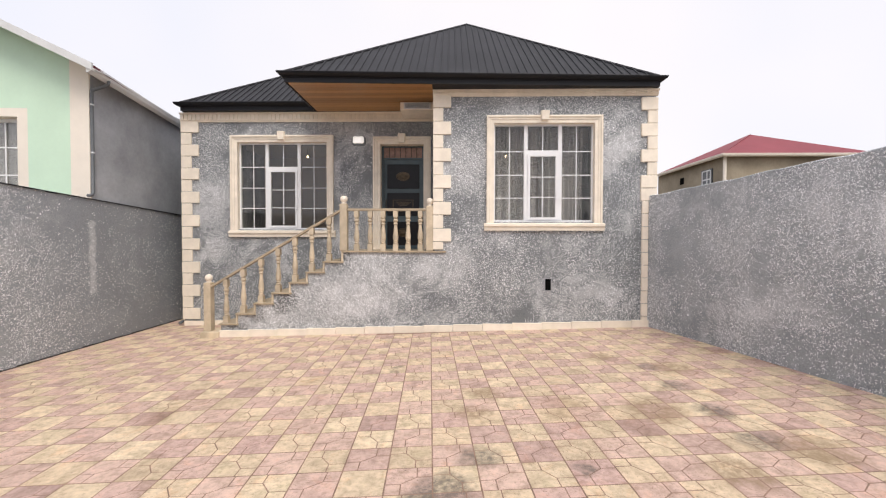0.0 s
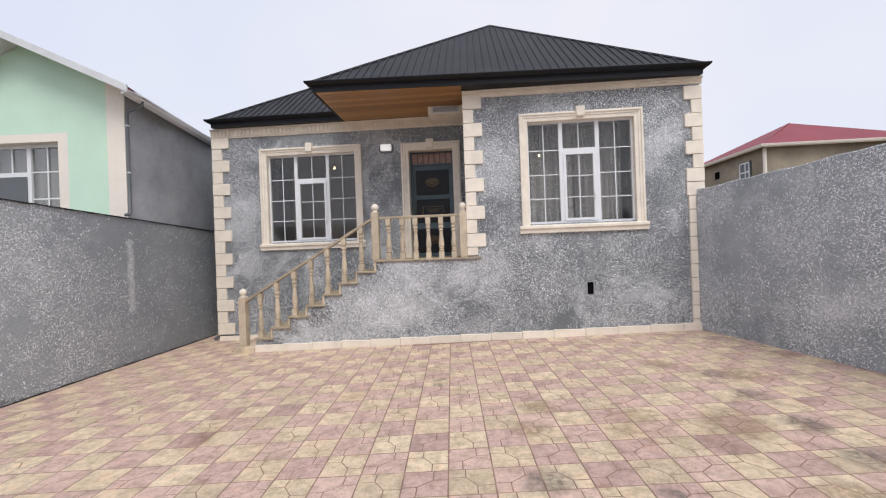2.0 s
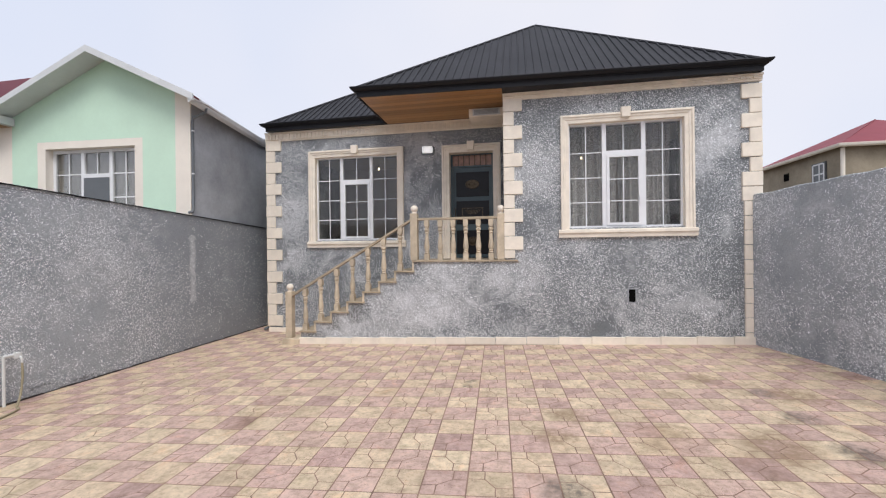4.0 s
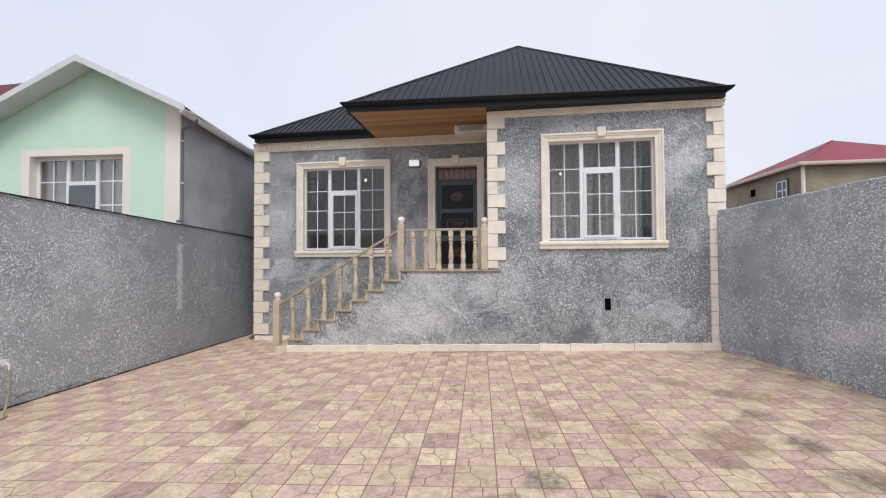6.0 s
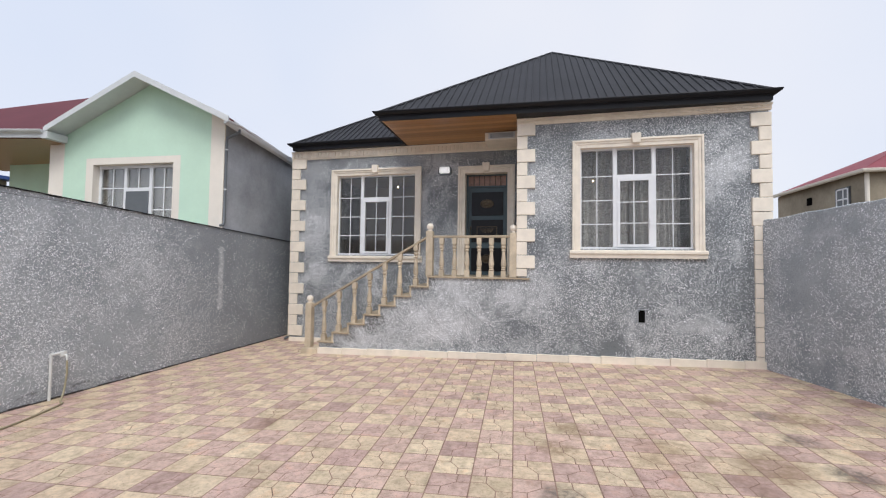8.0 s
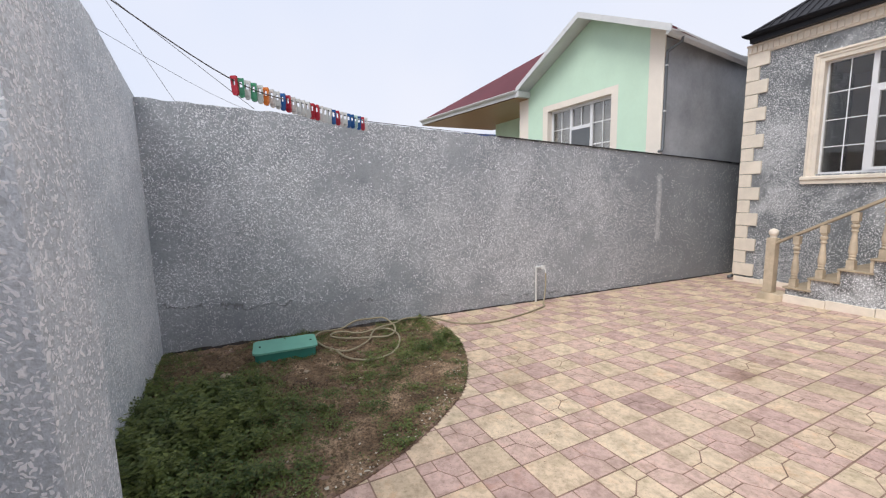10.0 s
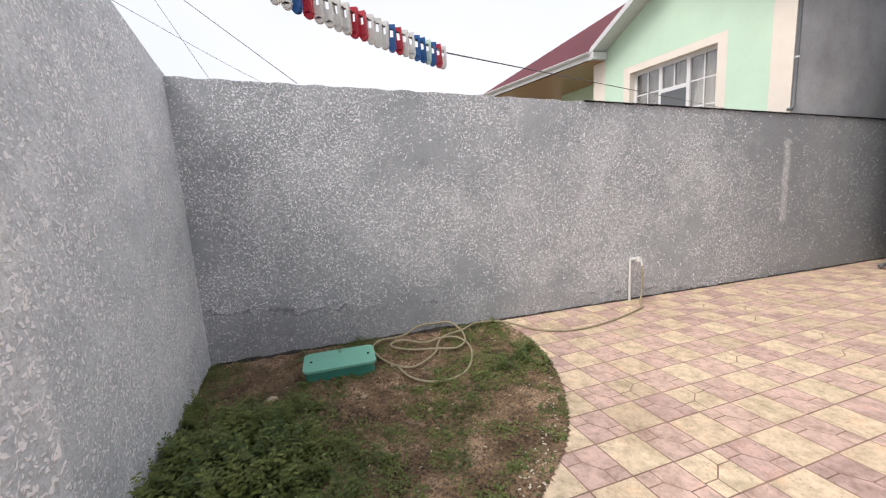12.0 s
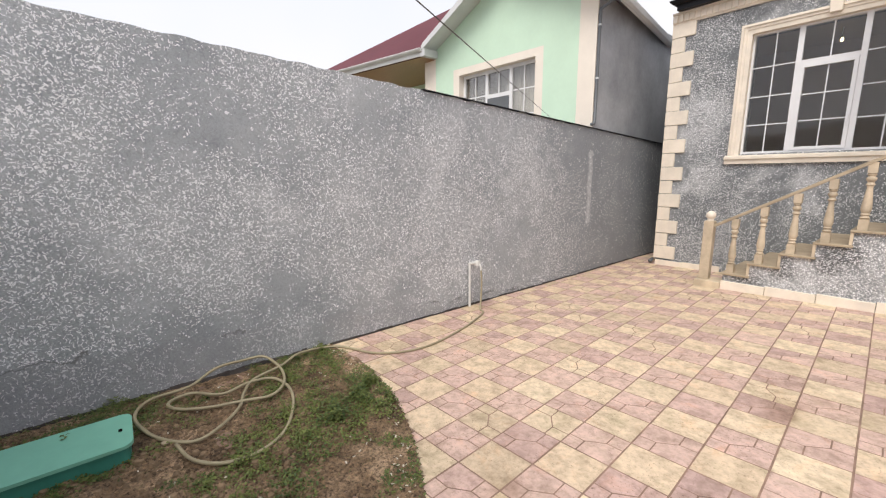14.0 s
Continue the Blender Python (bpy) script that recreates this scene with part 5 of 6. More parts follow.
gutter((WX0, 13.0, ZR), (WX0, WY0, ZR), (-1, 0, 0), M_GUTTER, gh, "gutter")
bm = bmesh.new()
box(bm, -13.0, GX0, 8.4, 8.7, -0.5, ZR - 0.18)
part("wall", bm, M_MINT, gh)

# the house stands slightly askew to the yard
gh.matrix_basis = pose(YARD_L - 0.005, GY, 0, 0, 0, 3.3)

# ---------------------------------------------------------------- distant tan house beyond the right wall
th = holder("house", 15, 18, 0, "tan rendered neighbour house with a faded red hip roof", "house")
for b4 in ((11.25, 11.55, 16.25, 21.3), (11.55, 16.7, 16.25, 16.55), (16.4, 16.7, 16.55, 21.3), (11.55, 16.4, 21.0, 21.3)):
    bm = bmesh.new()
    box(bm, *b4, -0.5, 4.9)
    part("wall", bm, M_TANHOUSE, th)
bm = bmesh.new()
v_ = [bm.verts.new(p) for p in ((11.0, 16.0, 4.95), (16.95, 16.0, 4.95), (16.95, 21.4, 4.95), (11.0, 21.4, 4.95), (13.95, 18.65, 6.38), (14.05, 18.75, 6.38))]
for q in ((0, 1, 5, 4), (1, 2, 5), (2, 3, 4, 5), (3, 0, 4), (3, 2, 1, 0)):
    bm.faces.new([v_[i] for i in q])
part("roof", bm, M_REDROOF, th)
gutter((11.0, 16.0, 4.95), (16.95, 16.0, 4.95), (0, -1, 0), M_IVORY, th, "gutter", GUT2, 1, 1)
gutter((11.0, 21.4, 4.95), (11.0, 16.0, 4.95), (-1, 0, 0), M_IVORY, th, "gutter", GUT2, 0, 1)
part("downpipe", tube([(11.2, 16.2, 4.85), (11.2, 16.2, 0)], 0.06), M_IVORY, th)
bm = bmesh.new()
box(bm, 11.20, 11.249, 16.98, 17.66, 3.5, 4.56)
w_ = part("window", bm, M_DARKPIPE, th)
bm = bmesh.new()
for a in (17.02, 17.24, 17.56):
    box(bm, 11.185, 11.199, a, a + 0.05, 3.25, 4.5)
for z in (3.55, 4.12, 4.48):
    box(bm, 11.185, 11.198, 17.07, 17.56, z, z + 0.05)
part("window_frame", bm, M_PVC, w_)
bm = bmesh.new()
box(bm, 11.23, 11.249, 19.0, 19.3, 4.2, 4.5)
part("window", bm, M_BLACK, th)

tagged(link_mesh("drain_pipe", tube([(XL - 0.075, BACK + 0.06, gz(XL) + 0.07), (XL - 0.075, BACK - 0.05, gz(XL) + 0.05)], 0.032, 10), M_DARKPIPE, None, True), "short dark drain pipe end at the foot of the house corner", "drain pipe")

# small far things above the left wall
shed = holder("shed", -20.2, 9.5, -0.45, "low shed with a blue metal roof behind the yard wall", "shed")
bm = bmesh.new()
box(bm, -22.0, -18.6, 9.2, 11.0, -0.45, 4.55)
part("wall", bm, M_TANHOUSE, shed)
bm = bmesh.new()
prism(bm, [(-22.6, 4.95), (-18.1, 4.62), (-18.1, 4.50), (-22.6, 4.72)], 'y', 9.0, 11.2)
part("roof", bm, simple("blue_roof_metal", (0.05, 0.10, 0.30), 0.5, 0, 0.1, 2, 0.02), shed)
pole = holder("utility_pole", -30.0, 3.1, -0.45, "weathered concrete utility pole with a short crossarm beyond the wall", "utility pole")
part("pole", lathe([(0.20, -0.45), (0.14, 7.1)], -30.0, 3.1, 10), M_SMOOTH, pole, smooth=True)
bm = bmesh.new()
box(bm, -30.06, -29.94, 2.75, 3.45, 6.45, 6.6)
part("crossarm", bm, M_SMOOTH, pole)
for y in (2.8, 3.4):
    part("insulator", lathe([(0.05, 6.6), (0.07, 6.68), (0.04, 6.76)], -30.0, y, 8), M_SMOOTH, pole)
tagged(link_mesh("cable", tube(smooth_path([(-30.0, 3.1, 6.9), (-22.0, -1.0, 6.1), (-12.0, -5.5, 7.0)], 6), 0.007, 6), M_WIRE), "thin dark cable running from the utility pole", "cable")

# ---------------------------------------------------------------- garden bed
CURVE = [(-5.47, 2.24), (-5.25, 2.26), (-4.9, 2.29), (-4.45, 2.24), (-3.85, 2.09), (-3.35, 1.86), (-3.03, 1.65), (-2.76, 1.38), (-2.48, 1.02), (-2.25, 0.6), (-2.12, 0.1), (-2.1, -0.5)]
curve = [(p.x, p.y) for p in smooth_path([(x, y, 0) for x, y in CURVE], 5)]


def in_bed(x, y):
    if x < YARD_L or y < back_y(x):
        return False
    inside = False
    poly = curve + [(-2.1, -1.3), (-5.6, -1.3), (-5.6, 2.24)]
    j = len(poly) - 1
    for i in range(len(poly)):
        (xi, yi), (xj, yj) = poly[i], poly[j]
        if (yi > y) != (yj > y) and x < (xj - xi) * (y - yi) / (yj - yi) + xi:
            inside = not inside
        j = i
    return inside


def soil_z(x, y):
    k = noise.noise(Vector((x * 1.6, y * 1.6, 0))) * 0.018 + noise.noise(Vector((x * 7, y * 7, 3))) * 0.014 + noise.noise(Vector((x * 24, y * 24, 9))) * 0.010
    d = math.hypot(max(0.0, abs(x + 4.71) - 0.20), max(0.0, abs(y - 0.27) - 0.32))
    mound = 0.025 * math.exp(-(d / 0.22) ** 2) * (1 + noise.noise(Vector((x * 6, y * 6, 7))))
    return gz(x) + 0.010 + k + mound


bm = bmesh.new()
st = 0.025
grid_v = {}
for i in range(int(3.5 / st) + 1):
    for j in range(int(3.5 / st) + 1):
        x, y = -5.5 + i * st, -1.15 + j * st
        grid_v[i, j] = (x, y)
made = {}


def gv(i, j):
    if (i, j) not in made:
        x, y = grid_v[i, j]
        made[i, j] = bm.verts.new((x, y, soil_z(x, y)))
    return made[i, j]


for i in range(int(3.5 / st)):
    for j in range(int(3.5 / st)):
        x, y = grid_v[i, j]
        if in_bed(max(x + st / 2, YARD_L + .01), max(y + st / 2, back_y(x) + .01)):
            bm.faces.new((gv(i, j), gv(i + 1, j), gv(i + 1, j + 1), gv(i, j + 1)))
bed = tagged(link_mesh("garden_bed", bm, M_SOIL, None, True), "bare brown garden soil in the corner of the yard", "soil", "", "structure")
# edge strip that trims the paving to the curve
bm = bmesh.new()
pa = None
for k, (x, y) in enumerate(curve):
    nx, ny = curve[min(k + 1, len(curve) - 1)][1] - curve[max(k - 1, 0)][1], -(curve[min(k + 1, len(curve) - 1)][0] - curve[max(k - 1, 0)][0])
    l_ = math.hypot(nx, ny)
    nx, ny = -nx / l_, -ny / l_
    row = [bm.verts.new((x + nx * o, y + ny * o, gz(x) + z)) for o, z in ((0.0, -0.1), (0.0, 0.006), (-0.03, 0.006), (-0.03, -0.1))]
    if pa:
        for i in range(3):
            bm.faces.new((pa[i], pa[i + 1], row[i + 1], row[i]))
    pa = row
bmesh.ops.recalc_face_normals(bm, faces=bm.faces)
tagged(link_mesh("edging", bm, M_MORTAR), "curved cement edging between the garden bed and the paving", "edging", "", "structure")

# weeds: many small leaves
rng = random.Random(5)


def weed_density(x, y):
    d = 0.20 + 1.2 * noise.noise(Vector((x * 1.3 + 4, y * 1.3, 1))) + 0.9 * noise.noise(Vector((x * 5, y * 5, 4)))
    d += 2.1 * max(0.0, 1 - math.hypot((x + 3.1) / 1.6, (y + 0.5) / 1.25))
    d -= 0.5 * max(0.0, 1 - math.hypot((x + 4.6), (y - 0.5)) / 0.8)
    return d


lv, lf = [], []
tries = 0
while tries < 170000:
    tries += 1
    x, y = rng.uniform(-5.45, -2.1), rng.uniform(-1.05, 2.3)
    if not in_bed(x, y):
        continue
    d = weed_density(x, y)
    lump = noise.noise(Vector((x * 11, y * 11, 2)))
    if rng.random() > (d * 0.75 + 0.03) * (1.0 + 1.6 * lump):
        continue
    tall = 0.008 + 0.15 * max(0.0, min(1.0, d - 0.8)) * rng.random() * max(0.15, 0.8 + 2.2 * lump) + 0.012 * rng.random()
    a = rng.uniform(0, 6.283)
    big = 1.0 + 0.9 * max(0.0, min(1.0, d - 0.9))
    L, w = rng.uniform(0.008, 0.024) * big, rng.uniform(0.003, 0.009) * big
    z = soil_z(x, y) + tall
    ca, sa = math.cos(a), math.sin(a)
    tip = rng.uniform(-0.008, 0.014)
    k = len(lv)
    lv += [(x, y, z), (x + ca * L * .5 - sa * w, y + sa * L * .5 + ca * w, z + tip * .7), (x + ca * L, y + sa * L, z + tip), (x + ca * L * .5 + sa * w, y + sa * L * .5 - ca * w, z + tip * .7)]
    lf.append((k, k + 1, k + 2, k + 3))
    if tall > 0.03:
        k = len(lv)
        lv += [(x, y, z - tall), (x + 0.004, y, z - tall), (x + 0.002, y, z)]
        lf.append((k, k + 1, k + 2))
for _ in range(1500):
    x, y = rng.uniform(-5.35, -2.2), rng.uniform(-1.0, 0.9)
    if not in_bed(x, y) or weed_density(x, y) < 0.85 + 0.5 * rng.random():
        continue
    z = soil_z(x, y) + rng.uniform(0.05, 0.15)
    lean, a0, n_l = rng.uniform(0.1, 0.5), rng.uniform(0, 6.283), rng.choice((5, 6, 7, 8))
    for q in range(n_l):
        a = a0 + q * 2.4
        L, w = rng.uniform(0.018, 0.032), rng.uniform(0.006, 0.010)
        ca, sa, zz = math.cos(a), math.sin(a), z - q * 0.006
        k = len(lv)
        lv += [(x, y, zz), (x + ca * L * .5 - sa * w, y + sa * L * .5 + ca * w, zz + 0.008), (x + ca * L, y + sa * L, zz + lean * 0.01), (x + ca * L * .5 + sa * w, y + sa * L * .5 - ca * w, zz + 0.008)]
        lf.append((k, k + 1, k + 2, k + 3))
for px_, py_, ph_ in ((-4.15, -0.80, 0.30), (-3.35, -0.78, 0.28), (-3.9, -0.70, 0.16), (-2.9, -0.5, 0.14), (-3.2, -0.1, 0.10)):
    for lvl_ in range(int(ph_ / 0.008)):
        z = soil_z(px_, py_) + 0.01 + lvl_ * 0.008
        a = lvl_ * 2.4
        L, w = 0.035 * (1.1 - lvl_ * 0.008 / ph_ * 0.7), 0.010
        ca, sa = math.cos(a), math.sin(a)
        k = len(lv)
        lv += [(px_, py_, z), (px_ + ca * L * .5 - sa * w, py_ + sa * L * .5 + ca * w, z + 0.012), (px_ + ca * L, py_ + sa * L, z + 0.010), (px_ + ca * L * .5 + sa * w, py_ + sa * L * .5 - ca * w, z + 0.012)]
        lf.append((k, k + 1, k + 2, k + 3))
me = bpy.data.meshes.new("weeds")
me.from_pydata(lv, [], lf)
me.materials.append(M_GRASS)
tagged(new("weeds", me), "low green weeds and clover over the garden soil", "weeds", "", "stuff")
gv_, gf_ = [], []
for cx_, cy_, n_, r_, h_ in ((-3.55, 1.15, 260, 0.13, 0.07), (-3.9, 0.75, 140, 0.10, 0.05), (-4.4, 1.9, 160, 0.2, 0.05), (-4.1, 1.75, 120, 0.2, 0.05), (-4.3, 0.15, 120, 0.12, 0.05), (-3.1, 0.9, 140, 0.14, 0.05), (-2.75, 0.5, 140, 0.2, 0.05), (-5.0, -0.75, 140, 0.2, 0.09), (-3.6, 0.1, 160, 0.15, 0.07)):
    for _ in range(n_):
        a, r = rng.uniform(0, 6.283), r_ * math.sqrt(rng.random())
        x, y = cx_ + r * math.cos(a), cy_ + r * math.sin(a)
        z = soil_z(x, y)
        b2 = rng.uniform(0, 6.283)
        h = h_ * rng.uniform(0.5, 1.1)
        k = len(gv_)
        lx, ly = math.cos(b2) * h * .5, math.sin(b2) * h * .5
        gv_ += [(x - 0.002, y, z), (x + 0.002, y, z), (x + lx, y + ly, z + h)]
        gf_.append((k, k + 1, k + 2))
for _ in range(9000):
    x, y = rng.uniform(-5.45, -2.1), rng.uniform(-1.05, 2.3)
    if not in_bed(x, y) or rng.random() > 0.35 + noise.noise(Vector((x * 2.5, y * 2.5, 8))):
        continue
    z, a, h = soil_z(x, y), rng.uniform(0, 6.283), rng.uniform(0.012, 0.035)
    k = len(gv_)
    gv_ += [(x - 0.0015, y, z), (x + 0.0015, y, z), (x + math.cos(a) * h, y + math.sin(a) * h, z + h * 0.6)]
    gf_.append((k, k + 1, k + 2))
me = bpy.data.meshes.new("grass_tufts")
me.from_pydata(gv_, [], gf_)
me.materials.append(M_GRASS)
tagged(new("grass_tufts", me), "thin green grass tufts in the garden soil", "grass", "", "stuff")

cv, cf = [], []
cv2, cf2 = [], []
for _ in range(14000):
    x, y = rng.uniform(-5.45, -2.1), rng.uniform(-1.05, 2.3)
    near = math.hypot(x + 4.3, y - 0.5) < 1.1
    if not in_bed(x, y) or (not near and rng.random() < 0.6):
        continue
    r = rng.uniform(0.003, 0.014) * (2.2 if near and rng.random() < 0.2 else 1.0)
    z = soil_z(x, y)
    k = len(cv)
    for a in range(5):
        an = a * 1.2566 + rng.uniform(-0.3, 0.3)
        cv.append((x + r * math.cos(an), y + r * math.sin(an), z - 0.002))
    for a in range(5):
        an = a * 1.2566 + rng.uniform(-0.3, 0.3)
        cv.append((x + 0.6 * r * math.cos(an), y + 0.6 * r * math.sin(an), z + r * rng.uniform(0.5, 0.8)))
    cf += [(k + a, k + (a + 1) % 5, k + 5 + (a + 1) % 5, k + 5 + a) for a in range(5)] + [tuple(k + 5 + a for a in range(5))]
for _ in range(420):
    if rng.random() < 0.55:
        q = curve[rng.randrange(len(curve))]
        x, y = q[0] - rng.uniform(0.0, 0.14), q[1] - rng.uniform(0.0, 0.12)
    else:
        x, y = rng.uniform(-5.4, -2.2), rng.uniform(-0.9, 2.2)
    if not in_bed(x, y):
        continue
    a, L, w = rng.uniform(0, 6.28), rng.uniform(0.008, 0.024), rng.uniform(0.003, 0.006)
    z = soil_z(x, y) + 0.004
    k = len(cv2)
    ca, sa = math.cos(a), math.sin(a)
    for u, v2, dz in ((-L, -w, 0), (L, -w, 0.003), (L, w, 0.005), (-L, w, 0.002)):
        cv2.append((x + ca * u / 2 - sa * v2, y + sa * u / 2 + ca * v2, z + dz))
    cf2.append((k, k + 1, k + 2, k + 3))
for nm, vv_, ff_, mat, lab in (("soil_clods", cv, cf, M_CLOD, "small brown clods and pebbles on the garden soil"), ("leaf_chips", cv2, cf2, M_CHIP, "pale dry leaf chips scattered over the soil")):
    me = bpy.data.meshes.new(nm)
    me.from_pydata(vv_, [], ff_)
    me.materials.append(mat)
    tagged(new(nm, me), lab, "debris", "", "stuff")
for x, y, r in ((-4.10, 0.44, 0.03), (-3.72, 0.91, 0.025), (-4.09, -0.06, 0.035), (-4.35, -0.30, 0.05), (-3.44, 0.89, 0.02), (-4.6, 0.75, 0.025)):
    bm = bmesh.new()
    bmesh.ops.create_icosphere(bm, subdivisions=2, radius=r)
    for v2 in bm.verts:
        v2.co *= 1 + 0.35 * noise.noise(v2.co * 30 + Vector((x, y, 0)))
        v2.co.z *= 0.6
    bmesh.ops.translate(bm, verts=bm.verts, vec=(x, y, soil_z(x, y) + r * 0.25))
    tagged(link_mesh("stone", bm, M_STONE_T, None, True), "small tan stone lying on the garden soil", "stone", "stones on the soil")

# meter box
mb = holder("meter_box", -4.7, 0.27, -0.16, "green plastic meter box with pale lid, half sunk in soil", "meter box")
bm = bmesh.new()


def rounded(x0, x1, y0, y1, r, n=5):
    pts = []
    for cx_, cy_, a0 in ((x1 - r, y1 - r, 0), (x0 + r, y1 - r, 90), (x0 + r, y0 + r, 180), (x1 - r, y0 + r, 270)):
        for k in range(n + 1):
            a = radians(a0 + 90 * k / n)
            pts.append((cx_ + r * math.cos(a), cy_ + r * math.sin(a)))
    return pts


prism(bm, rounded(-4.90, -4.52, -0.04, 0.58, 0.05), 'z', -0.25, -0.022)
part("body", bm, M_BOX, mb)
bm = bmesh.new()
prism(bm, rounded(-4.92, -4.50, -0.06, 0.60, 0.06), 'z', -0.021, 0.0)
lid = part("lid", bm, M_BOXLID, mb, "pale green plastic lid")
for yy in (0.0, 0.53):
    bm = bmesh.new()
    box(bm, -4.72, -4.69, yy, yy + 0.02, 0.001, 0.004)
    part("latch", bm, M_BLACK, lid)

# ---------------------------------------------------------------- water tap and hose
tap = holder("water_tap", YARD_L + 0.05, 4.25, gz(-5.4), "white plastic standpipe with a small tap on the yard wall", "tap")
TX = YARD_L + 0.05
part("standpipe", tube([(TX, 4.18, gz(TX) - 0.02), (TX, 4.18, 0.40)], 0.016), M_PIPE, tap)
part("crosspipe", tube([(TX, 4.17, 0.40), (TX, 4.30, 0.40)], 0.02), M_PIPE, tap)
part("valve", bevelled(TX - 0.005, TX + 0.06, 4.27, 4.32, 0.36, 0.43, 0.008), M_PIPE, tap)
part("spout", tube(smooth_path([(TX + 0.03, 4.30, 0.38), (TX + 0.08, 4.30, 0.37), (TX + 0.09, 4.30, 0.31)], 4), 0.012), M_PIPE, tap)
hose_pts = [(TX + 0.09, 4.30, 0.31), (TX + 0.11, 4.29, 0.14), (TX + 0.15, 4.24, -0.06), (-5.20, 4.16, gz(-5.2) + .014), (-5.06, 4.06, gz(-5.06) + .014), (-4.83, 3.49, gz(-4.83) + .014), (-4.72, 2.89, gz(-4.72) + .014), (-4.91, 2.49, gz(-4.91) + .014), (-5.33, 2.27, gz(-5.3) + .016)]
COIL = [(-5.33, 1.90), (-5.17, 1.66), (-5.06, 1.40), (-4.90, 1.29), (-4.71, 1.21), (-4.54, 1.04), (-4.49, 0.88), (-4.70, 0.70), (-5.03, 0.61), (-5.24, 0.71), (-5.28, 0.97), (-5.42, 1.19), (-5.44, 1.42), (-5.39, 1.58), (-5.13, 1.64), (-4.85, 1.58), (-4.71, 1.44), (-4.77, 1.27), (-4.86, 1.03), (-5.0, 0.85), (-5.13, 0.82), (-5.16, 0.97), (-4.98, 1.15), (-5.03, 1.35), (-4.99, 1.53), (-4.76, 1.59), (-4.49, 1.53), (-4.22, 1.38), (-4.10, 1.19), (-4.12, 1.00), (-4.27, 0.86), (-4.51, 0.80)]
for k, (x, y) in enumerate(COIL):
    hose_pts.append((x, y, -0.112 + 0.008 * math.sin(k * 0.9) + (0.04 if 11 <= k <= 13 else 0)))
tagged(link_mesh("garden_hose", tube(smooth_path(hose_pts, 6), 0.0115, 8), M_HOSE, None, True), "beige garden hose lying in loose coils on the soil", "hose")

# ---------------------------------------------------------------- clothesline with pegs
A = Vector((YARD_L - 0.05, 5.98, 2.35))
B = Vector((-2.29, 0.735, 2.015))
C = Vector((-1.79, 0.13, 2.045))
D = Vector((-1.55, -0.72, 2.60))
line_pts = [A + (B - A) * t + Vector((0, 0, 0.0 * t)) for t in (i / 20 for i in range(21))]
pl = smooth_path([B, (B + C) / 2 + Vector((0, 0, -0.005)), C, (C + D) / 2 + Vector((0, 0, -0.02)), D], 6)
cline = tagged(link_mesh("clothesline", tube(line_pts + pl[1:], 0.0022, 6), M_WIRE), "thin dark clothesline strung across the yard", "clothesline")
PEG_COLS = {"red": (0.46, 0.03, 0.05), "white": (0.68, 0.70, 0.68), "mint": (0.50, 0.68, 0.62), "blue": (0.02, 0.11, 0.33), "green": (0.08, 0.34, 0.19), "orange": (0.75, 0.22, 0.04)}
peg_mats = {k: simple(k + "_peg_plastic", c, 0.35, 0, 0.04, 9, 0.0) for k, c in PEG_COLS.items()}


def peg_mesh(mat):
    """A plastic clothes peg: two jaws with a round foot and a slot."""
    b_ = bmesh.new()
    for s in (-1, 1):
        y0, y1 = (0.001, 0.0055) if s > 0 else (-0.0055, -0.001)
        w = 0.0095
        box(b_, -w, -0.004, y0, y1, -0.055, 0.018)
        box(b_, 0.004, w, y0, y1, -0.055, 0.018)
        box(b_, -0.004, 0.004, y0, y1, 0.004, 0.018)
        box(b_, -0.004, 0.004, y0, y1, -0.055, -0.022)
        prism(b_, [(0.0085 * math.cos(radians(a)), -0.058 + 0.0085 * math.sin(radians(a))) for a in range(0, 360, 45)], 'y', y0, y1)
    me_ = bpy.data.meshes.new("clothes_peg")
    b_.normal_update()
    b_.to_mesh(me_)
    b_.free()
    me_.transform(Matrix.Diagonal((1.15, 1.15, 0.84, 1)))
    me_.materials.append(mat)
    return me_


peg_meshes = {k: peg_mesh(m) for k, m in peg_mats.items()}
order = "red green white green white orange white white blue red white white white white red red white white white blue red white white blue blue mint blue red white".split()
axis = (C - B)
ang = math.degrees(math.atan2(axis.y, axis.x))
for k, c in enumerate(order):
    t = 1 - k / (len(order) - 1)
    p = B + axis * t + Vector((0, 0, -0.012 * math.sin(math.pi * t)))
    ob = new("clothes_peg", peg_meshes[c])
    ob.matrix_basis = pose(p.x, p.y, p.z + 0.002, rng.uniform(-5, 5), rng.uniform(-3, 3), ang + 128 + rng.uniform(-12, 12))
    tagged(ob, f"small {c} plastic clothes peg clipped on the clothesline", "clothes peg", "pegs on the clothesline")

# overhead wires beyond the wall
for k, (p, q) in enumerate((((-5.6, 0.13, 2.70), (-9.0, -6.5, 9.0)), ((-5.65, -0.69, 2.73), (-8.0, -4.0, 9.0)))):
    tagged(link_mesh("cable", tube([p, tuple((Vector(p) + Vector(q)) / 2 + Vector((0, 0, -0.15))), q], 0.004 if k == 0 else 0.0025, 6), M_WIRE), "thin dark cable rising from the wall", "cable")

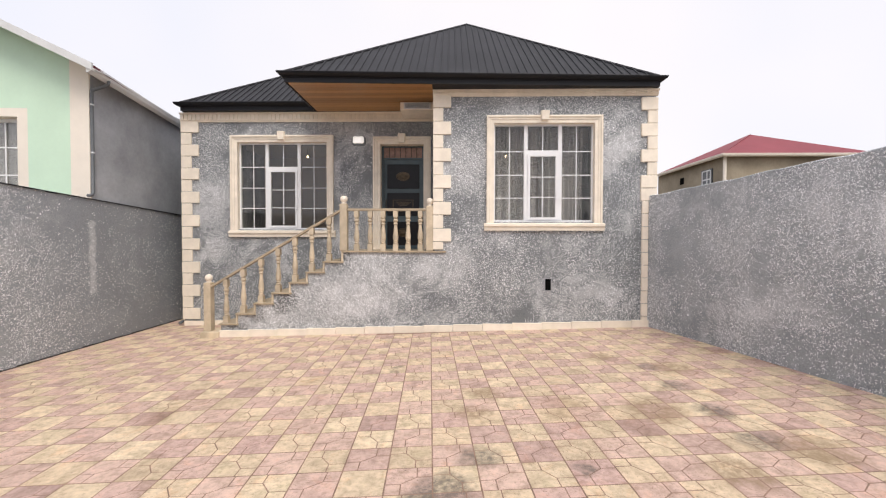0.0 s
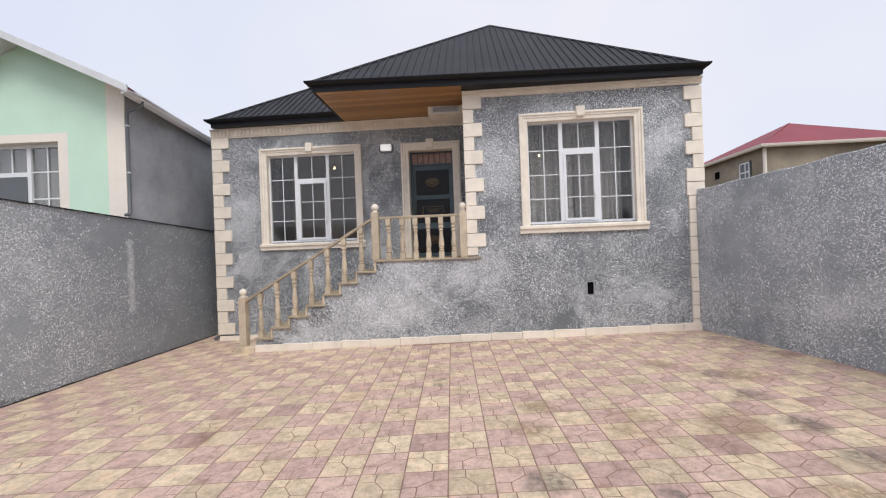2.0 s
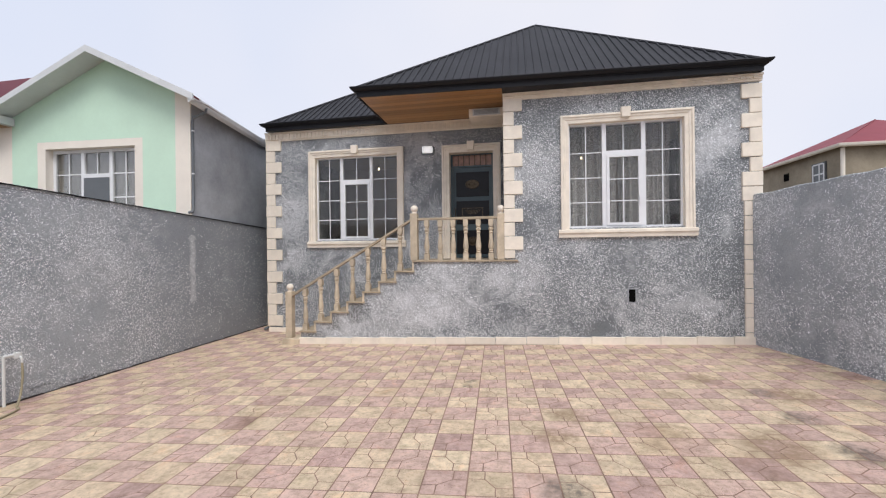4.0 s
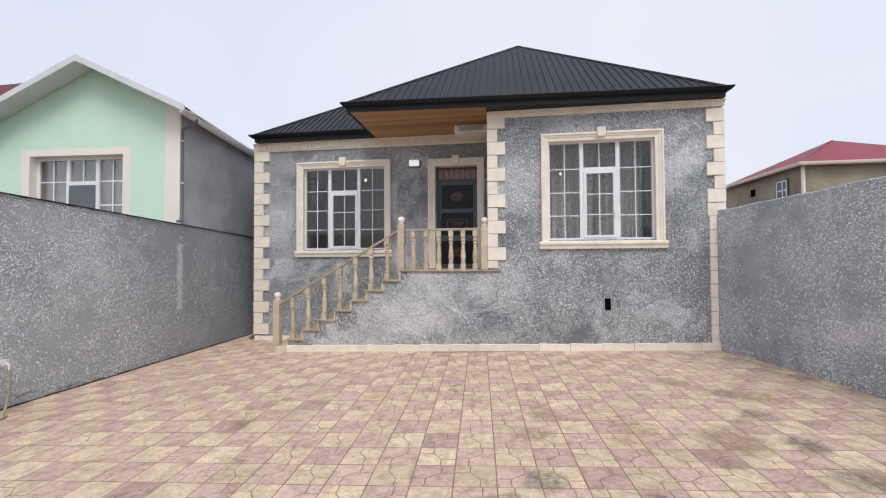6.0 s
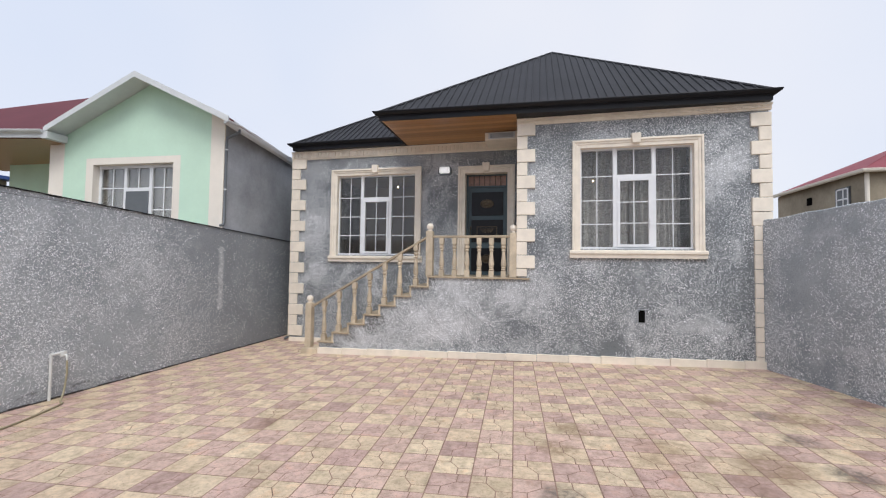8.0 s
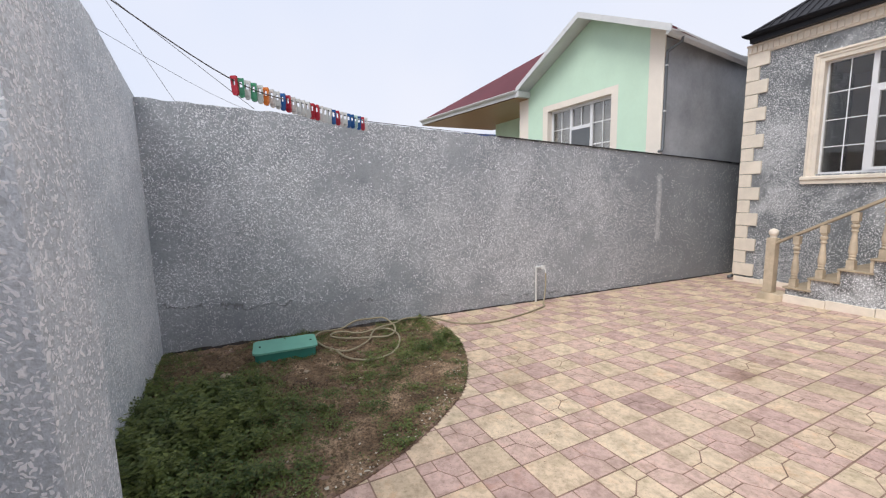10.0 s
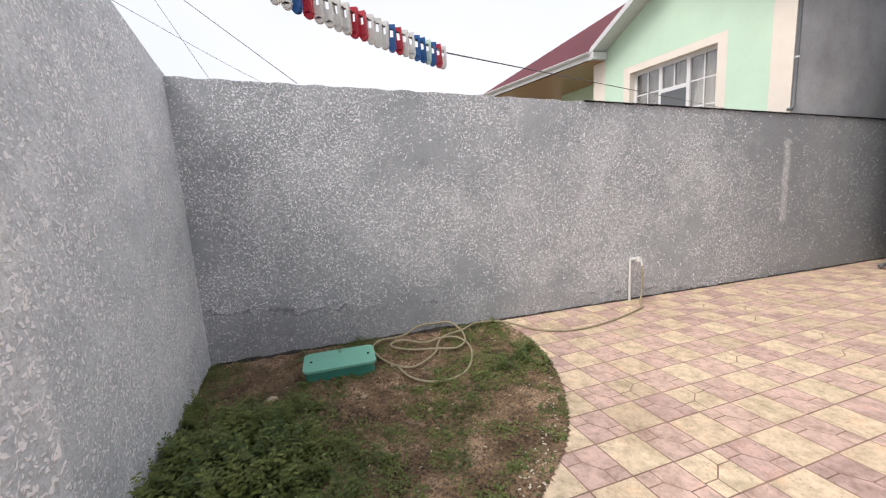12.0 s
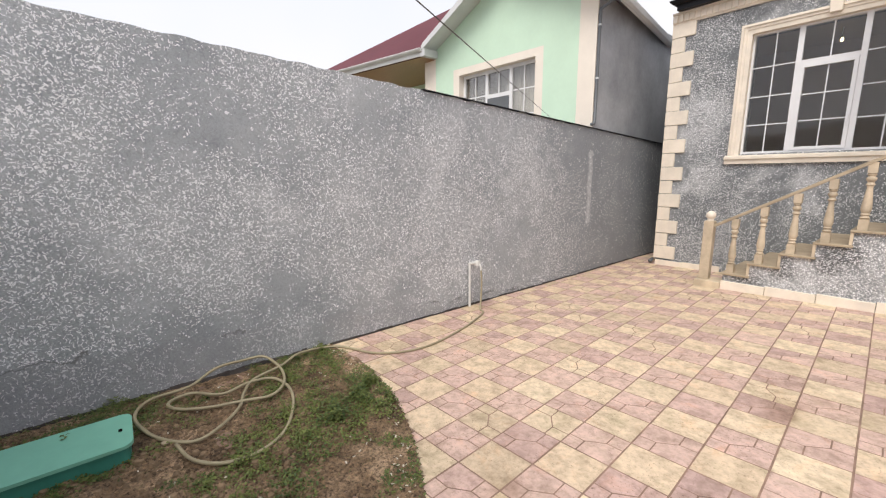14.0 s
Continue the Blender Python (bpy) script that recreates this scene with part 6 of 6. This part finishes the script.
# ---------------------------------------------------------------- paving tiles, last
CELLS = [[(0, 0), (0.33, 0), (0.33, 0.38), (0, 0.38)], [(0.33, 0), (1, 0), (1, 0.62), (0.67, 0.62), (0.33, 0.38)],
         [(0.67, 0.62), (1, 0.62), (1, 1), (0.67, 1)], [(0, 0.38), (0.33, 0.38), (0.67, 0.62), (0.67, 1), (0, 1)]]
TX_, TY_, TURN = 0.3133, 0.2942, 3.0   # a tile's width and depth, and the turn of the paving
TC, TN = math.cos(radians(TURN)), math.sin(radians(TURN))


def laid(i, j):
    """Yard position of a point of the paving's grid."""
    u, v2 = i * TX_, j * TY_
    return 0.444 + u * TC - v2 * TN, 3.439 + u * TN + v2 * TC


def turned(polys):
    return [[(u * TC - v2 * TN, u * TN + v2 * TC) for u, v2 in pts] for pts in polys]



def tile_polys(turn, split):
    """Stones of one tile, in metres round its middle, each shrunk from the joints."""
    cells = CELLS if split else [[(0, 0), (1, 0), (1, 1), (0, 1)]]
    out_ = []
    ca, sa = ((1, 0), (0, 1), (-1, 0), (0, -1))[turn]
    for cell in cells:
        n_ = len(cell)
        lines = []
        for q in range(n_):
            (x0, y0), (x1, y1) = cell[q], cell[(q + 1) % n_]
            outer = x0 == x1 and x0 in (0, 1) or y0 == y1 and y0 in (0, 1)
            l_ = math.hypot(x1 - x0, y1 - y0)
            nx, ny = -(y1 - y0) / l_, (x1 - x0) / l_
            g_ = 0.0165 if outer else 0.0130
            lines.append((nx, ny, nx * x0 + ny * y0 + g_))
        pts = []
        for q in range(n_):
            (a1, b1, c1), (a2, b2, c2) = lines[q - 1], lines[q]
            det = a1 * b2 - a2 * b1
            uu, vv = (c1 * b2 - c2 * b1) / det, (a1 * c2 - a2 * c1) / det
            uu, vv = uu - 0.5, vv - 0.5
            pts.append(((uu * ca - vv * sa) * TX_, (uu * sa + vv * ca) * TY_))
        out_.append(pts)
    return out_


def add_tile(verts, faces, polys, x, y, dz, rise=0.0, tiltx=0.0, tilty=0.0):
    for pts in polys:
        k = len(verts)
        n_ = len(pts)
        mx = sum(p[0] for p in pts) / n_
        my = sum(p[1] for p in pts) / n_
        for s, z in ((1.0, -0.022), (1.0, -0.0012), (0.985, 0.0)):
            for u, v2 in pts:
                uu, vv = mx + (u - mx) * s, my + (v2 - my) * s
                verts.append((x + uu, y + vv, z + dz + rise * uu + tilty * vv))
        for r in (0, 1):
            for i in range(n_):
                a, b2 = k + r * n_ + i, k + r * n_ + (i + 1) % n_
                faces.append((a, b2, b2 + n_, a + n_))
        faces.append(tuple(k + 2 * n_ + i for i in range(n_)))


SLOPE = 0.031
tile_mesh = {}
for colour, mat in (("pink", M_PINK), ("cream", M_CREAM)):
    for turn in range(4):
        for split in (True, False):
            vv_, ff_ = [], []
            add_tile(vv_, ff_, tile_polys(turn, split), 0, 0, 0, SLOPE)
            me = bpy.data.meshes.new("paving_tile")
            me.from_pydata(vv_, [], ff_)
            me.materials.append(mat)
            tile_mesh[colour, turn, split] = me
rng = random.Random(11)
far = {"pink": ([], []), "cream": ([], [])}
count = 0
cands = []
for i in range(-22, 22):
    for j in range(-18, 33):
        x, y = laid(i + 0.5, j + 0.5)
        if x < YARD_L - 0.1 or y < back_y(-2.0) - 0.1 or x > right_x(y) + 0.12 or y > 12.2:
            continue
        if y > FRONT - 0.02 and x > -3.6 or y > BACK - 0.05 and x > XL - 0.02:
            continue
        corner_in = sum(in_bed(x + a * 0.15, y + b2 * 0.15) for a in (-1, 1) for b2 in (-1, 1))
        if corner_in >= 4:
            continue
        cands.append((i, j, x, y, corner_in))


def stretch(x, y):
    """How far a tile lies from the strip that is walked past."""
    return math.hypot((x + 0.9) * 0.6, y - 2.3)


cands.sort(key=lambda c: (c[4] > 0, stretch(c[2], c[3])))
for n_, (i, j, x, y, cin) in enumerate(cands):
    colour = "pink" if (i + j) % 2 else "cream"
    turn = 0 if colour == "pink" else 1
    split = rng.random() < (0.95 if colour == "pink" else (0.9 if x > -1.6 else 0.15))
    dz = gz(x) + rng.uniform(-0.0008, 0.001)
    if cin:
        # cut tiles at the curve: stones whose corners lie on the soil are clipped
        vv_, ff_ = far[colour]
        bm = bmesh.new()
        for pts in turned(tile_polys(turn, split)):
            ring = [bm.verts.new((x + u, y + v2, dz + SLOPE * u)) for u, v2 in pts]
            bm.faces.new(ring)
        bmesh.ops.triangulate(bm, faces=bm.faces)
        bmesh.ops.subdivide_edges(bm, edges=bm.edges, cuts=6, use_grid_fill=True)
        k0 = len(vv_)
        bm.verts.ensure_lookup_table()
        bm.verts.index_update()
        vv_ += [tuple(v2.co) for v2 in bm.verts]
        for f_ in bm.faces:
            c_ = f_.calc_center_median()
            if not in_bed(c_.x, c_.y):
                ff_.append(tuple(k0 + v2.index for v2 in f_.verts))
        bm.free()
    elif count < 300:
        ob = new("tile", tile_mesh[colour, turn, split])
        ob.parent = paving
        ob.matrix_basis = pose(x, y, dz, rng.uniform(-0.25, 0.25), rng.uniform(-0.25, 0.25), TURN + rng.uniform(-0.4, 0.4))
        count += 1
    else:
        add_tile(*far[colour], turned(tile_polys(turn, split)), x, y, dz, SLOPE, 0, rng.uniform(-0.004, 0.004))
for colour, mat in (("pink", M_PINK_J), ("cream", M_CREAM_J)):
    me = bpy.data.meshes.new("tiles_far")
    me.from_pydata(far[colour][0], [], far[colour][1])
    me.materials.append(mat)
    ob = new("tiles_far", me)
    ob.parent = paving
    tagged(ob, f"{colour} cast stone paving tiles", "", "", "stuff")
